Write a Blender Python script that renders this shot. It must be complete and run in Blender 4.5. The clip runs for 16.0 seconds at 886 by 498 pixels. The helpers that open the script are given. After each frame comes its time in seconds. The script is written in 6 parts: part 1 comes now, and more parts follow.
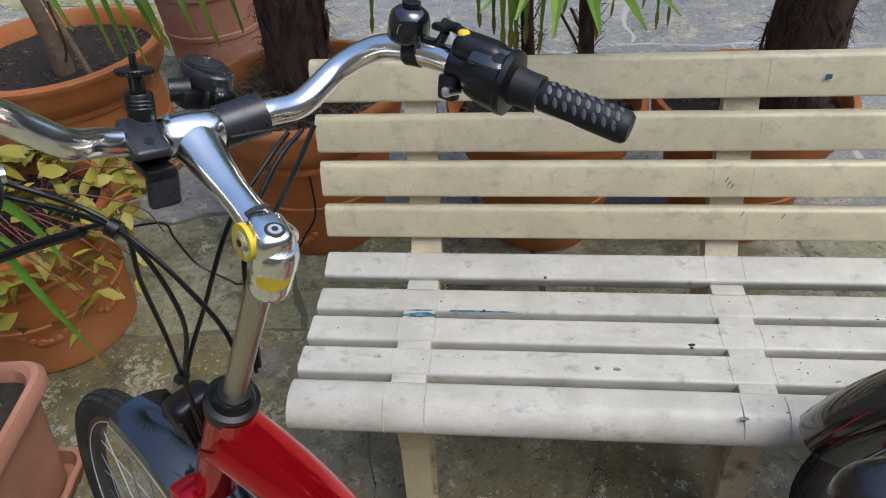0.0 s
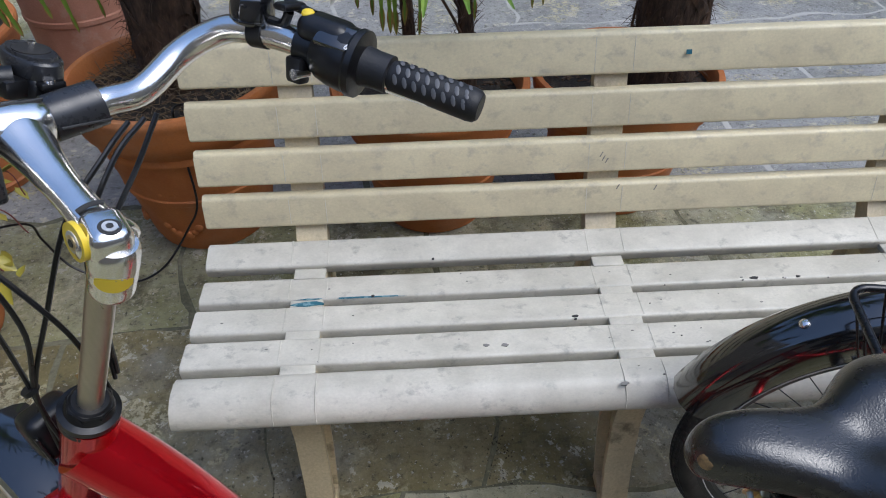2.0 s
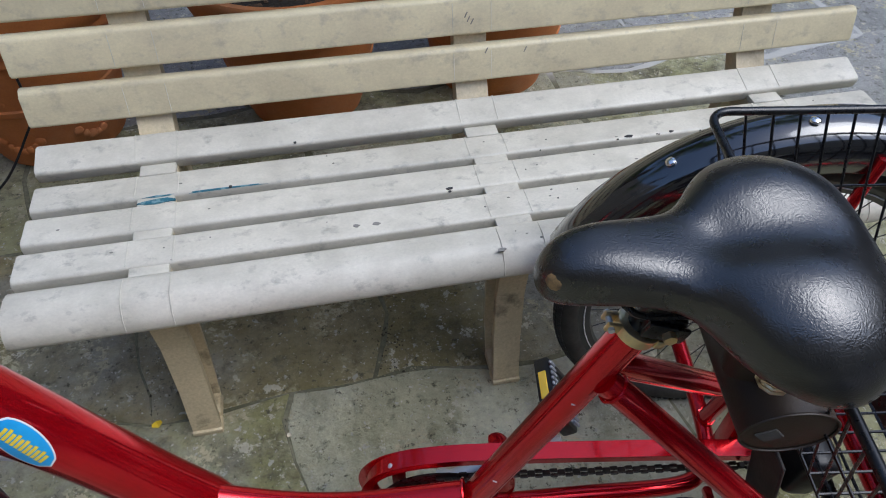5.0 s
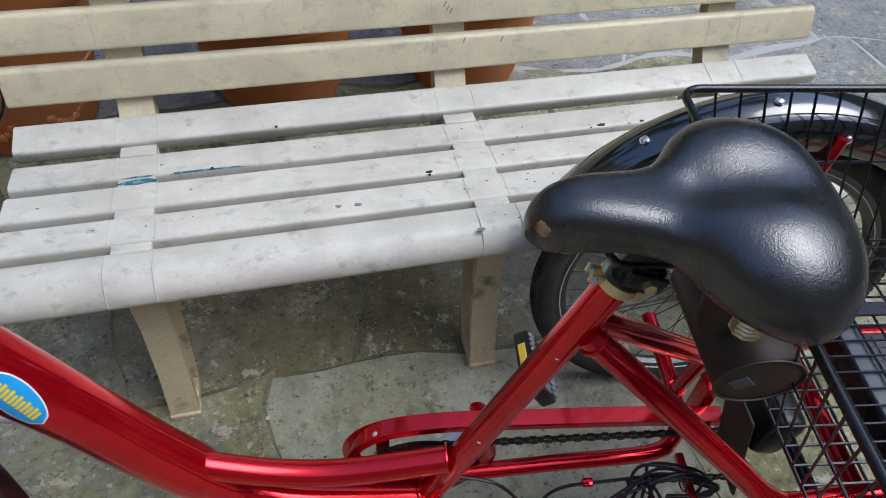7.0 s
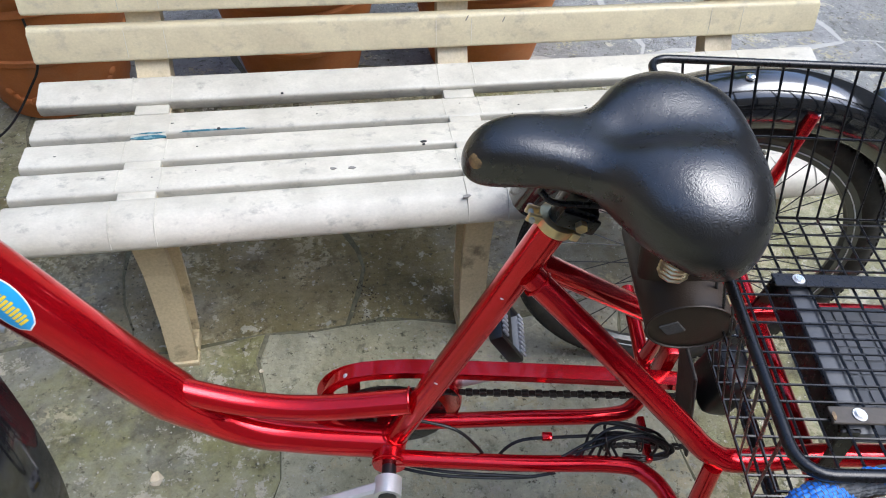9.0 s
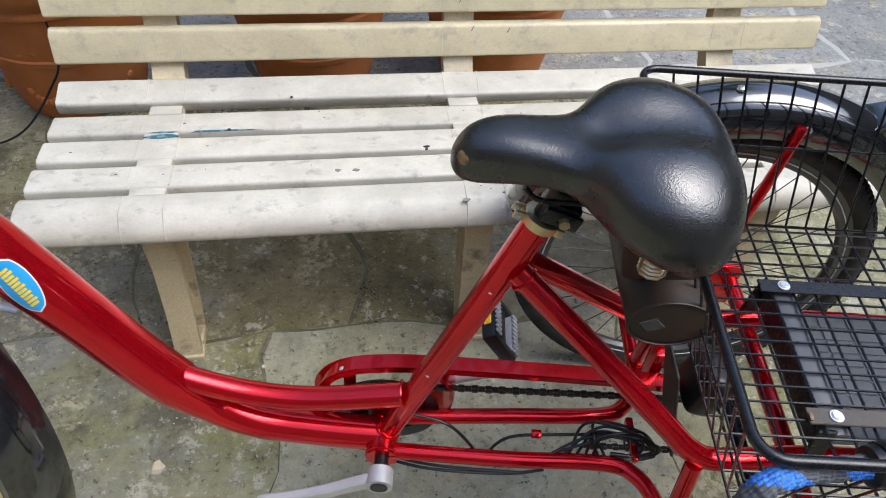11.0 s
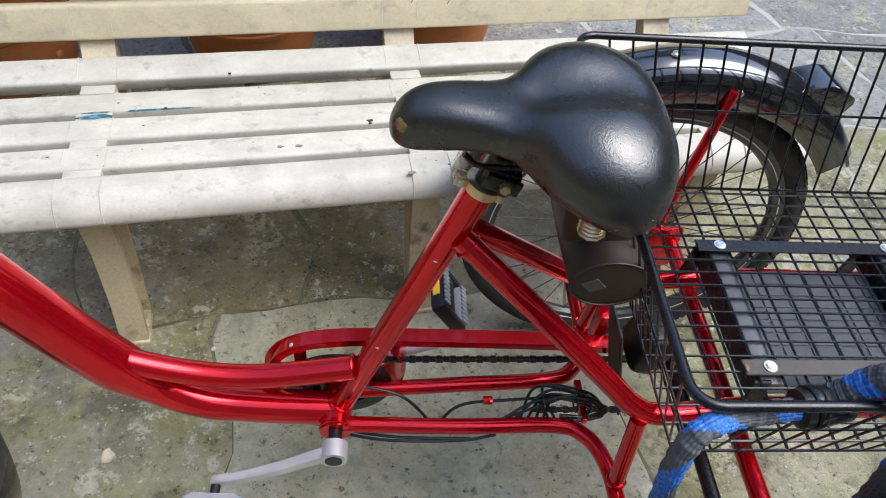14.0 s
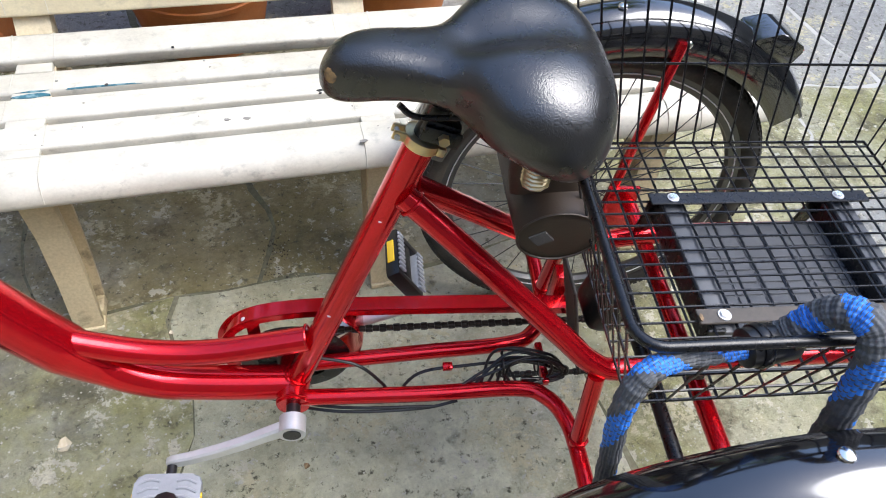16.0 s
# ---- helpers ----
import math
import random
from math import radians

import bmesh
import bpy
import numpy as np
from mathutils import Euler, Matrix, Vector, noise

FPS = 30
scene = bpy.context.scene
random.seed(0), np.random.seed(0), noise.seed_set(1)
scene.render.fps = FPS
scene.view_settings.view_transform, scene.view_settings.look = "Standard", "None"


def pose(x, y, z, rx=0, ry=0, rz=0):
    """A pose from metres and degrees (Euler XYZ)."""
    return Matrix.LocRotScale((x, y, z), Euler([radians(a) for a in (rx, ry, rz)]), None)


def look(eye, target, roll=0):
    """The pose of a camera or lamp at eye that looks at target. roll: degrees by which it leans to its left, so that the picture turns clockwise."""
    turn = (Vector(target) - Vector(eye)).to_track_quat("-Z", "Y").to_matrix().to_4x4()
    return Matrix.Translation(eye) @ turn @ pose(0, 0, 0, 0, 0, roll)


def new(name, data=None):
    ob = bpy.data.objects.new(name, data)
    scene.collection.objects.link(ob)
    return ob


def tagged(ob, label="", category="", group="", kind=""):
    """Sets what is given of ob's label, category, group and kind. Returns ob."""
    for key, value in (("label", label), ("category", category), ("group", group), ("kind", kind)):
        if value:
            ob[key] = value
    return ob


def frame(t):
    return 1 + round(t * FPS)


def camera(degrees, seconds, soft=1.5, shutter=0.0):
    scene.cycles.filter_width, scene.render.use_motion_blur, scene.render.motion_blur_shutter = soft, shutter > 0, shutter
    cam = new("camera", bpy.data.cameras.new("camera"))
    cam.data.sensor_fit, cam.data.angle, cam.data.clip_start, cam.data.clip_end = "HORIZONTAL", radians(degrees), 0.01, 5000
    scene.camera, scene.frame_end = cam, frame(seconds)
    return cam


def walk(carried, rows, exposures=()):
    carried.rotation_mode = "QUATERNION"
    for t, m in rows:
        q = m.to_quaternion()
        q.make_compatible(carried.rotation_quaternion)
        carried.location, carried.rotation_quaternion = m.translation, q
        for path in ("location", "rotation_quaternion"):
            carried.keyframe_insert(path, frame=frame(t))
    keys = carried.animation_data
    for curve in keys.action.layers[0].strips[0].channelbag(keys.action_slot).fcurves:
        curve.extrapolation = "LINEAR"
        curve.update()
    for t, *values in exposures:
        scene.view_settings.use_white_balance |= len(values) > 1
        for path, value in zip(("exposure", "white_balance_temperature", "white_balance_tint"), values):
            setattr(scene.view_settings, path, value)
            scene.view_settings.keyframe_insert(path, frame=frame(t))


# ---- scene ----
cam = camera(64.9, 16.0, soft=1.0)
PATH = [
    (0, (0.418, -0.839, 1.442), (0.203, 0.678, 0.157), -4.6),
    (0.5, (0.428, -0.84, 1.439), (0.267, 0.677, 0.146), -4.1),
    (1, (0.45, -0.841, 1.439), (0.349, 0.672, 0.135), -3.4),
    (1.5, (0.463, -0.837, 1.441), (0.431, 0.667, 0.122), -2.6),
    (2, (0.46, -0.829, 1.434), (0.51, 0.662, 0.103), -1.2),
    (2.5, (0.478, -0.833, 1.403), (0.556, 0.624, 0.036), -0.5),
    (3, (0.533, -0.836, 1.372), (0.577, 0.579, -0.04), -1.4),
    (3.5, (0.534, -0.832, 1.346), (0.608, 0.544, -0.104), -0.4),
    (4, (0.529, -0.834, 1.311), (0.639, 0.448, -0.22), -2.7),
    (4.5, (0.538, -0.836, 1.306), (0.736, 0.433, -0.227), -1.3),
    (4.7, (0.538, -0.835, 1.315), (0.777, 0.457, -0.193), -0.3),
    (6.8, (0.496, -0.873, 1.303), (0.871, 0.444, -0.154), 4.0),
    (7, (0.5, -0.887, 1.3), (0.881, 0.416, -0.168), 4.2),
    (7.5, (0.504, -0.92, 1.305), (0.912, 0.34, -0.194), 5.4),
    (8, (0.525, -0.95, 1.306), (0.939, 0.292, -0.205), 6.2),
    (8.5, (0.578, -0.984, 1.289), (0.939, 0.304, -0.197), 5.2),
    (9, (0.572, -0.99, 1.296), (0.854, 0.339, -0.172), 4.0),
    (9.2, (0.578, -0.994, 1.31), (0.814, 0.343, -0.158), 3.4),
    (11.5, (0.59, -1.037, 1.308), (0.857, 0.325, -0.132), 5.0),
    (12, (0.585, -1.04, 1.309), (0.88, 0.311, -0.136), 5.7),
    (12.5, (0.584, -1.048, 1.301), (0.903, 0.303, -0.14), 6.1),
    (13, (0.593, -1.049, 1.3), (0.924, 0.289, -0.149), 6.0),
    (13.5, (0.592, -1.047, 1.302), (0.952, 0.27, -0.159), 6.4),
    (14, (0.599, -1.045, 1.303), (0.977, 0.251, -0.173), 6.5),
    (14.5, (0.617, -1.036, 1.305), (0.998, 0.233, -0.193), 6.2),
    (15, (0.618, -1.054, 1.284), (1.025, 0.225, -0.199), 6.2),
    (15.5, (0.628, -1.061, 1.273), (1.048, 0.208, -0.214), 6.1),
    (16, (0.636, -1.062, 1.27), (1.072, 0.186, -0.231), 6.3),
]

EXPOSURES = tuple((t, e, k, 9) for t, e, k in ((0, -0.12, 5780), (0.7, -0.16, 5620), (2, -0.15, 5550), (4, -0.16, 5500), (7, -0.03, 5500), (8, 0.22, 5450), (9, 0.45, 5650), (12.5, 0.27, 5850), (14, 0.45, 5800), (16, 0.83, 5850)))
walk(cam, [(t, look(eye, target, roll)) for t, eye, target, roll in PATH], EXPOSURES)

# ---- light: open shade in a courtyard, soft sky from above ----
world = bpy.data.worlds.new("sky")
scene.world = world
world.use_nodes = True
wn = world.node_tree.nodes
sky = wn.new("ShaderNodeTexSky")
sky.sky_type, sky.sun_disc = "NISHITA", False
sky.dust_density, sky.ozone_density = 3.0, 0.8
sky.sun_elevation, sky.sun_rotation = radians(59), radians(114)
wn["Background"].inputs["Strength"].default_value = 0.25
world.node_tree.links.new(sky.outputs["Color"], wn["Background"].inputs["Color"])
sun = new("sun", bpy.data.lights.new("sun", "SUN"))
sun.data.energy, sun.data.angle, sun.data.color = 1.75, radians(44), (1.0, 0.94, 0.85)
sun.matrix_world = look((2.2, -0.6, 3.6), (0.4, 0.2, 0.3))


# ---- materials ----
def mat(name, base, rough=0.5, metal=0.0, second=None, scale=12.0, blend=(0.35, 0.65), grain=0.0, grain_scale=180.0, bump=0.0, bump_scale=60.0,
        third=None, third_scale=3.0, third_blend=(0.55, 0.7), coat=0.0, rough_var=0.0, per_piece=0.0, space="Object", detail=6.0, stretch=None):
    """A surface: a base colour, a second one in blotches, a third one in larger stains, fine grain, relief and uneven gloss."""
    m = bpy.data.materials.new(name)
    m.use_nodes = True
    nt = m.node_tree
    n, l = nt.nodes, nt.links
    b = n["Principled BSDF"]
    tc = n.new("ShaderNodeTexCoord")
    src = tc.outputs[space]
    if stretch:
        mp = n.new("ShaderNodeMapping")
        mp.inputs["Scale"].default_value = stretch
        l.new(src, mp.inputs["Vector"])
        src = mp.outputs["Vector"]

    def noise_at(sc, det=detail, rgh=0.6):
        t = n.new("ShaderNodeTexNoise")
        t.inputs["Scale"].default_value, t.inputs["Detail"].default_value, t.inputs["Roughness"].default_value = sc, det, rgh
        l.new(src, t.inputs["Vector"])
        return t.outputs["Fac"]

    def ramp(fac, lo, hi):
        r = n.new("ShaderNodeMapRange")
        r.inputs["From Min"].default_value, r.inputs["From Max"].default_value = lo, hi
        l.new(fac, r.inputs["Value"])
        return r.outputs["Result"]

    def mix(fac, a, c, mode="MIX"):
        x = n.new("ShaderNodeMix")
        x.data_type, x.blend_type = "RGBA", mode
        if hasattr(fac, "links"):
            l.new(fac, x.inputs["Factor"])
        else:
            x.inputs["Factor"].default_value = fac
        for v, k in ((a, 6), (c, 7)):
            if hasattr(v, "links"):
                l.new(v, x.inputs[k])
            else:
                x.inputs[k].default_value = (*v, 1)
        return x.outputs[2]

    col = base
    if second:
        col = mix(ramp(noise_at(scale), *blend), col, second)
    if third:
        col = mix(ramp(noise_at(third_scale, 8, 0.65), *third_blend), col, third)
    if grain:
        g = ramp(noise_at(grain_scale, 3), 0.3, 0.7)
        gm = n.new("ShaderNodeMapRange")
        gm.inputs["To Min"].default_value, gm.inputs["To Max"].default_value = 1 - grain, 1 + grain
        l.new(g, gm.inputs["Value"])
        hs = n.new("ShaderNodeHueSaturation")
        l.new(gm.outputs["Result"], hs.inputs["Value"])
        if hasattr(col, "links"):
            l.new(col, hs.inputs["Color"])
        else:
            hs.inputs["Color"].default_value = (*col, 1)
        col = hs.outputs["Color"]
    if per_piece:
        oi = n.new("ShaderNodeObjectInfo")
        pm = n.new("ShaderNodeMapRange")
        pm.inputs["To Min"].default_value, pm.inputs["To Max"].default_value = 1 - per_piece, 1 + per_piece
        l.new(oi.outputs["Random"], pm.inputs["Value"])
        hs = n.new("ShaderNodeHueSaturation")
        l.new(pm.outputs["Result"], hs.inputs["Value"])
        if hasattr(col, "links"):
            l.new(col, hs.inputs["Color"])
        else:
            hs.inputs["Color"].default_value = (*col, 1)
        col = hs.outputs["Color"]
    if hasattr(col, "links"):
        l.new(col, b.inputs["Base Color"])
    else:
        b.inputs["Base Color"].default_value = (*col, 1)
    b.inputs["Roughness"].default_value, b.inputs["Metallic"].default_value = rough, metal
    b.inputs["Coat Weight"].default_value = coat
    b.inputs["Coat Roughness"].default_value = 0.06
    if rough_var:
        rm = n.new("ShaderNodeMapRange")
        rm.inputs["To Min"].default_value, rm.inputs["To Max"].default_value = max(0.02, rough - rough_var), min(1, rough + rough_var)
        l.new(ramp(noise_at(scale * 2.5), 0.3, 0.7), rm.inputs["Value"])
        l.new(rm.outputs["Result"], b.inputs["Roughness"])
    if bump:
        bp = n.new("ShaderNodeBump")
        bp.inputs["Strength"].default_value, bp.inputs["Distance"].default_value = bump, 0.004
        l.new(noise_at(bump_scale, 5), bp.inputs["Height"])
        l.new(bp.outputs["Normal"], b.inputs["Normal"])
    return m


M = dict(
    slat=mat("weathered_cream_plastic", (0.585, 0.555, 0.47), 0.4, second=(0.485, 0.46, 0.385), scale=15, blend=(0.4, 0.62), third=(0.34, 0.325, 0.275), third_scale=36, third_blend=(0.56, 0.72), grain=0.07, grain_scale=240, bump=0.08, bump_scale=120, rough_var=0.12, per_piece=0.05, stretch=(0.75, 1, 1), detail=10),
    backslat=mat("cream_plastic_slat", (0.67, 0.592, 0.385), 0.42, second=(0.58, 0.51, 0.335), scale=13, blend=(0.4, 0.62), third=(0.45, 0.40, 0.285), third_scale=34, third_blend=(0.54, 0.72), grain=0.06, grain_scale=240, bump=0.08, bump_scale=120, rough_var=0.12, per_piece=0.05, stretch=(0.75, 1, 1), detail=10),
    support=mat("cream_plastic", (0.62, 0.52, 0.32), 0.5, second=(0.54, 0.47, 0.33), scale=10, third=(0.34, 0.28, 0.18), third_scale=9, third_blend=(0.56, 0.72), grain=0.1, bump=0.1, rough_var=0.1),
    leg=mat("dirty_cream_plastic", (0.60, 0.50, 0.31), 0.5, second=(0.50, 0.415, 0.26), scale=9, third=(0.20, 0.16, 0.10), third_scale=14, third_blend=(0.57, 0.70), grain=0.12, bump=0.15, rough_var=0.1, detail=9),
    # scuffs on the bench; on the handlebar parts, the shade inside slots and holes
    scuff_and_hole_shade=mat("dark_scuff_and_hole_shade", (0.03, 0.03, 0.03), 0.8),
    greyscuff=mat("grey_scuff", (0.22, 0.21, 0.19), 0.8),
    teal=mat("teal_paint_stain", (0.02, 0.115, 0.16), 0.6, second=(0.16, 0.28, 0.31), scale=70, blend=(0.5, 0.62)),
    red=mat("metallic_red_paint", (0.68, 0.004, 0.012), 0.17, metal=0.75, coat=0.5, second=(0.55, 0.0024, 0.010), scale=5, grain=0.05, grain_scale=900, rough_var=0.05),
    chrome=mat("polished_aluminium", (0.96, 0.94, 0.90), 0.2, metal=1.0, second=(0.90, 0.88, 0.85), scale=30, rough_var=0.04),
    brushed=mat("brushed_steel", (0.55, 0.5, 0.42), 0.32, metal=1.0, second=(0.48, 0.43, 0.36), scale=8, rough_var=0.1, grain=0.06, stretch=(1, 1, 0.1)),
    alloy=mat("satin_aluminium", (0.66, 0.66, 0.65), 0.42, metal=0.55, second=(0.58, 0.58, 0.57), scale=25, rough_var=0.1),
    gold=mat("gold_anodised_clamp", (0.80, 0.62, 0.32), 0.28, metal=0.9, second=(0.6, 0.51, 0.34), scale=40),
    black=mat("black_plastic", (0.004, 0.004, 0.0045), 0.36, second=(0.008, 0.008, 0.009), scale=30, rough_var=0.1, bump=0.05, bump_scale=300),
    blackpaint=mat("black_painted_steel", (0.004, 0.004, 0.005), 0.3, second=(0.007, 0.007, 0.008), scale=40, rough_var=0.1),
    gloss=mat("glossy_black_fender", (0.004, 0.004, 0.005), 0.14, coat=1.0, second=(0.008, 0.008, 0.009), scale=14, rough_var=0.06, third=(0.03, 0.029, 0.027), third_scale=30, third_blend=(0.6, 0.75)),
    rubber=mat("tyre_rubber", (0.012, 0.011, 0.010), 0.75, second=(0.035, 0.031, 0.026), scale=20, grain=0.25, third=(0.06, 0.052, 0.04), third_scale=9, third_blend=(0.55, 0.7)),
    grip=mat("rubber_grip", (0.008, 0.008, 0.0085), 0.55, second=(0.014, 0.014, 0.015), scale=60, bump=0.1, bump_scale=400),
    mount=mat("dark_grey_plastic", (0.020, 0.021, 0.024), 0.3, second=(0.028, 0.029, 0.032), scale=40, rough_var=0.08),
    gripinset=mat("grey_rubber_inset", (0.10, 0.10, 0.105), 0.5),
    worn=mat("worn_vinyl", (0.32, 0.20, 0.08), 0.5, second=(0.06, 0.042, 0.025), scale=120),
    bag=mat("brown_nylon", (0.022, 0.014, 0.009), 0.5, second=(0.036, 0.024, 0.015), scale=12, bump=0.15, bump_scale=500),
    velcro=mat("grey_hook_tape", (0.065, 0.06, 0.055), 0.9, grain=0.3, grain_scale=500),
    spoke=mat("steel_spoke", (0.42, 0.42, 0.42), 0.35, metal=0.9),
    darkspoke=mat("dark_spoke", (0.06, 0.06, 0.06), 0.4, metal=0.6),
    rim=mat("grey_alloy_rim", (0.10, 0.10, 0.10), 0.35, metal=0.8, second=(0.11, 0.11, 0.11), scale=30),
    chain=mat("oily_chain", (0.05, 0.045, 0.04), 0.45, metal=0.8),
    pedalgrey=mat("grey_pedal_plastic", (0.30, 0.31, 0.33), 0.45, second=(0.24, 0.25, 0.27), scale=40, bump=0.1, bump_scale=200),
    yellow=mat("yellow_sticker", (0.75, 0.55, 0.03), 0.4),
    reflector=mat("yellow_reflector", (0.85, 0.55, 0.02), 0.2, coat=0.6),
    tail=mat("red_tail_reflector", (0.5, 0.01, 0.02), 0.15, coat=0.8),
    blue=mat("blue_sticker", (0.03, 0.28, 0.62), 0.35, second=(0.04, 0.33, 0.68), scale=40),
    white=mat("white_edge", (0.7, 0.7, 0.7), 0.4),
    terracotta=mat("terracotta", (0.50, 0.175, 0.042), 0.7, second=(0.40, 0.125, 0.03), scale=6, third=(0.42, 0.2, 0.09), third_scale=4, third_blend=(0.5, 0.75), grain=0.07, bump=0.12, bump_scale=150, rough_var=0.1),
    palepot=mat("pale_terracotta", (0.42, 0.2, 0.13), 0.8, second=(0.34, 0.15, 0.09), scale=7, third=(0.42, 0.27, 0.2), third_scale=5, grain=0.08, bump=0.15, bump_scale=120),
    soil=mat("dark_soil", (0.014, 0.011, 0.008), 0.95, second=(0.035, 0.027, 0.018), scale=60, grain=0.3, bump=0.9, bump_scale=90),
    fibre=mat("palm_fibre", (0.10, 0.058, 0.034), 0.95, second=(0.03, 0.018, 0.011), scale=40, grain=0.3, bump=0.8, bump_scale=150, stretch=(1, 1, 0.35)),
    mulch=mat("bark_mulch", (0.12, 0.072, 0.042), 0.9, second=(0.028, 0.019, 0.012), scale=28, third=(0.2, 0.14, 0.085), third_scale=40, third_blend=(0.6, 0.68)),
    lichen=mat("pale_lichen_crust", (0.42, 0.39, 0.26), 0.95, second=(0.30, 0.27, 0.15), scale=20),
    bark=mat("pale_bark", (0.24, 0.17, 0.11), 0.9, second=(0.16, 0.11, 0.07), scale=30, grain=0.2, bump=0.4, bump_scale=100),
    straw=mat("dry_palm_fibre", (0.28, 0.19, 0.10), 0.9, second=(0.1, 0.065, 0.035), scale=30),
    blade=mat("palm_blade", (0.10, 0.19, 0.02), 0.4, second=(0.2, 0.3, 0.03), scale=14, stretch=(1, 1, 0.2)),
    tip=mat("yellowed_blade_tip", (0.3, 0.22, 0.04), 0.6, second=(0.16, 0.09, 0.03), scale=30),
    strap=mat("green_strap_leaf", (0.09, 0.22, 0.02), 0.4, second=(0.14, 0.3, 0.03), scale=14),
    vine=mat("yellow_green_leaf", (0.26, 0.25, 0.025), 0.45, second=(0.40, 0.30, 0.045), scale=4, per_piece=0.3),
    vinered=mat("reddish_stem", (0.2, 0.06, 0.05), 0.6),
    leafdry=mat("pale_fallen_leaf", (0.6, 0.55, 0.42), 0.7, second=(0.5, 0.42, 0.28), scale=50),
    lockgrey=mat("grey_webbing", (0.07, 0.074, 0.08), 0.7, second=(0.11, 0.115, 0.12), scale=160, bump=0.25, bump_scale=700),
    lockblue=mat("blue_webbing", (0.02, 0.15, 0.62), 0.55, second=(0.05, 0.24, 0.78), scale=160, bump=0.25, bump_scale=700),
    # worn black steel, lightened to tan-grey by a painted reflection
    strip=mat("worn_steel_with_reflection", (0.085, 0.07, 0.055), 0.5, second=(0.06, 0.05, 0.04), scale=30, grain=0.1, rough_var=0.1),
    # rubber grey for the mat; on the channels it paints the sky's sheen
    mat_sheen=mat("grey_rubber_and_sky_sheen", (0.075, 0.078, 0.085), 0.5, second=(0.09, 0.093, 0.1), scale=8, bump=0.2, bump_scale=60),
    cream=mat("unseen_wall_cream", (0.42, 0.36, 0.28), 0.9, second=(0.36, 0.3, 0.23), scale=2, grain=0.1),
    plaster=mat("unseen_wall_plaster", (0.17, 0.15, 0.12), 0.9, second=(0.13, 0.115, 0.09), scale=2, grain=0.1),
)

M["gloss"].node_tree.nodes["Principled BSDF"].inputs["Specular IOR Level"].default_value = 1.0


def vinyl_material():
    """Black vinyl with a pebbled leather grain, faintly polished by use."""
    m = mat("black_grained_vinyl", (0.0075, 0.0075, 0.0077), 0.28, second=(0.014, 0.0132, 0.0125), scale=9, rough_var=0.08)
    n, l = m.node_tree.nodes, m.node_tree.links
    n["Principled BSDF"].inputs["Specular IOR Level"].default_value = 1.0
    tc, v, bp = n.new("ShaderNodeTexCoord"), n.new("ShaderNodeTexVoronoi"), n.new("ShaderNodeBump")
    v.feature = "SMOOTH_F1"
    v.inputs["Scale"].default_value = 540
    warp, add = n.new("ShaderNodeTexNoise"), n.new("ShaderNodeMix")
    warp.inputs["Scale"].default_value, warp.inputs["Detail"].default_value = 90, 3
    l.new(tc.outputs["Object"], warp.inputs["Vector"])
    add.data_type = "RGBA"
    add.inputs["Factor"].default_value = 0.012
    l.new(tc.outputs["Object"], add.inputs[6])
    l.new(warp.outputs["Color"], add.inputs[7])
    l.new(add.outputs[2], v.inputs["Vector"])
    bp.inputs["Strength"].default_value, bp.inputs["Distance"].default_value = 0.3, -0.0008
    l.new(v.outputs["Distance"], bp.inputs["Height"])
    l.new(bp.outputs["Normal"], n["Principled BSDF"].inputs["Normal"])
    return m


M["vinyl"] = vinyl_material()


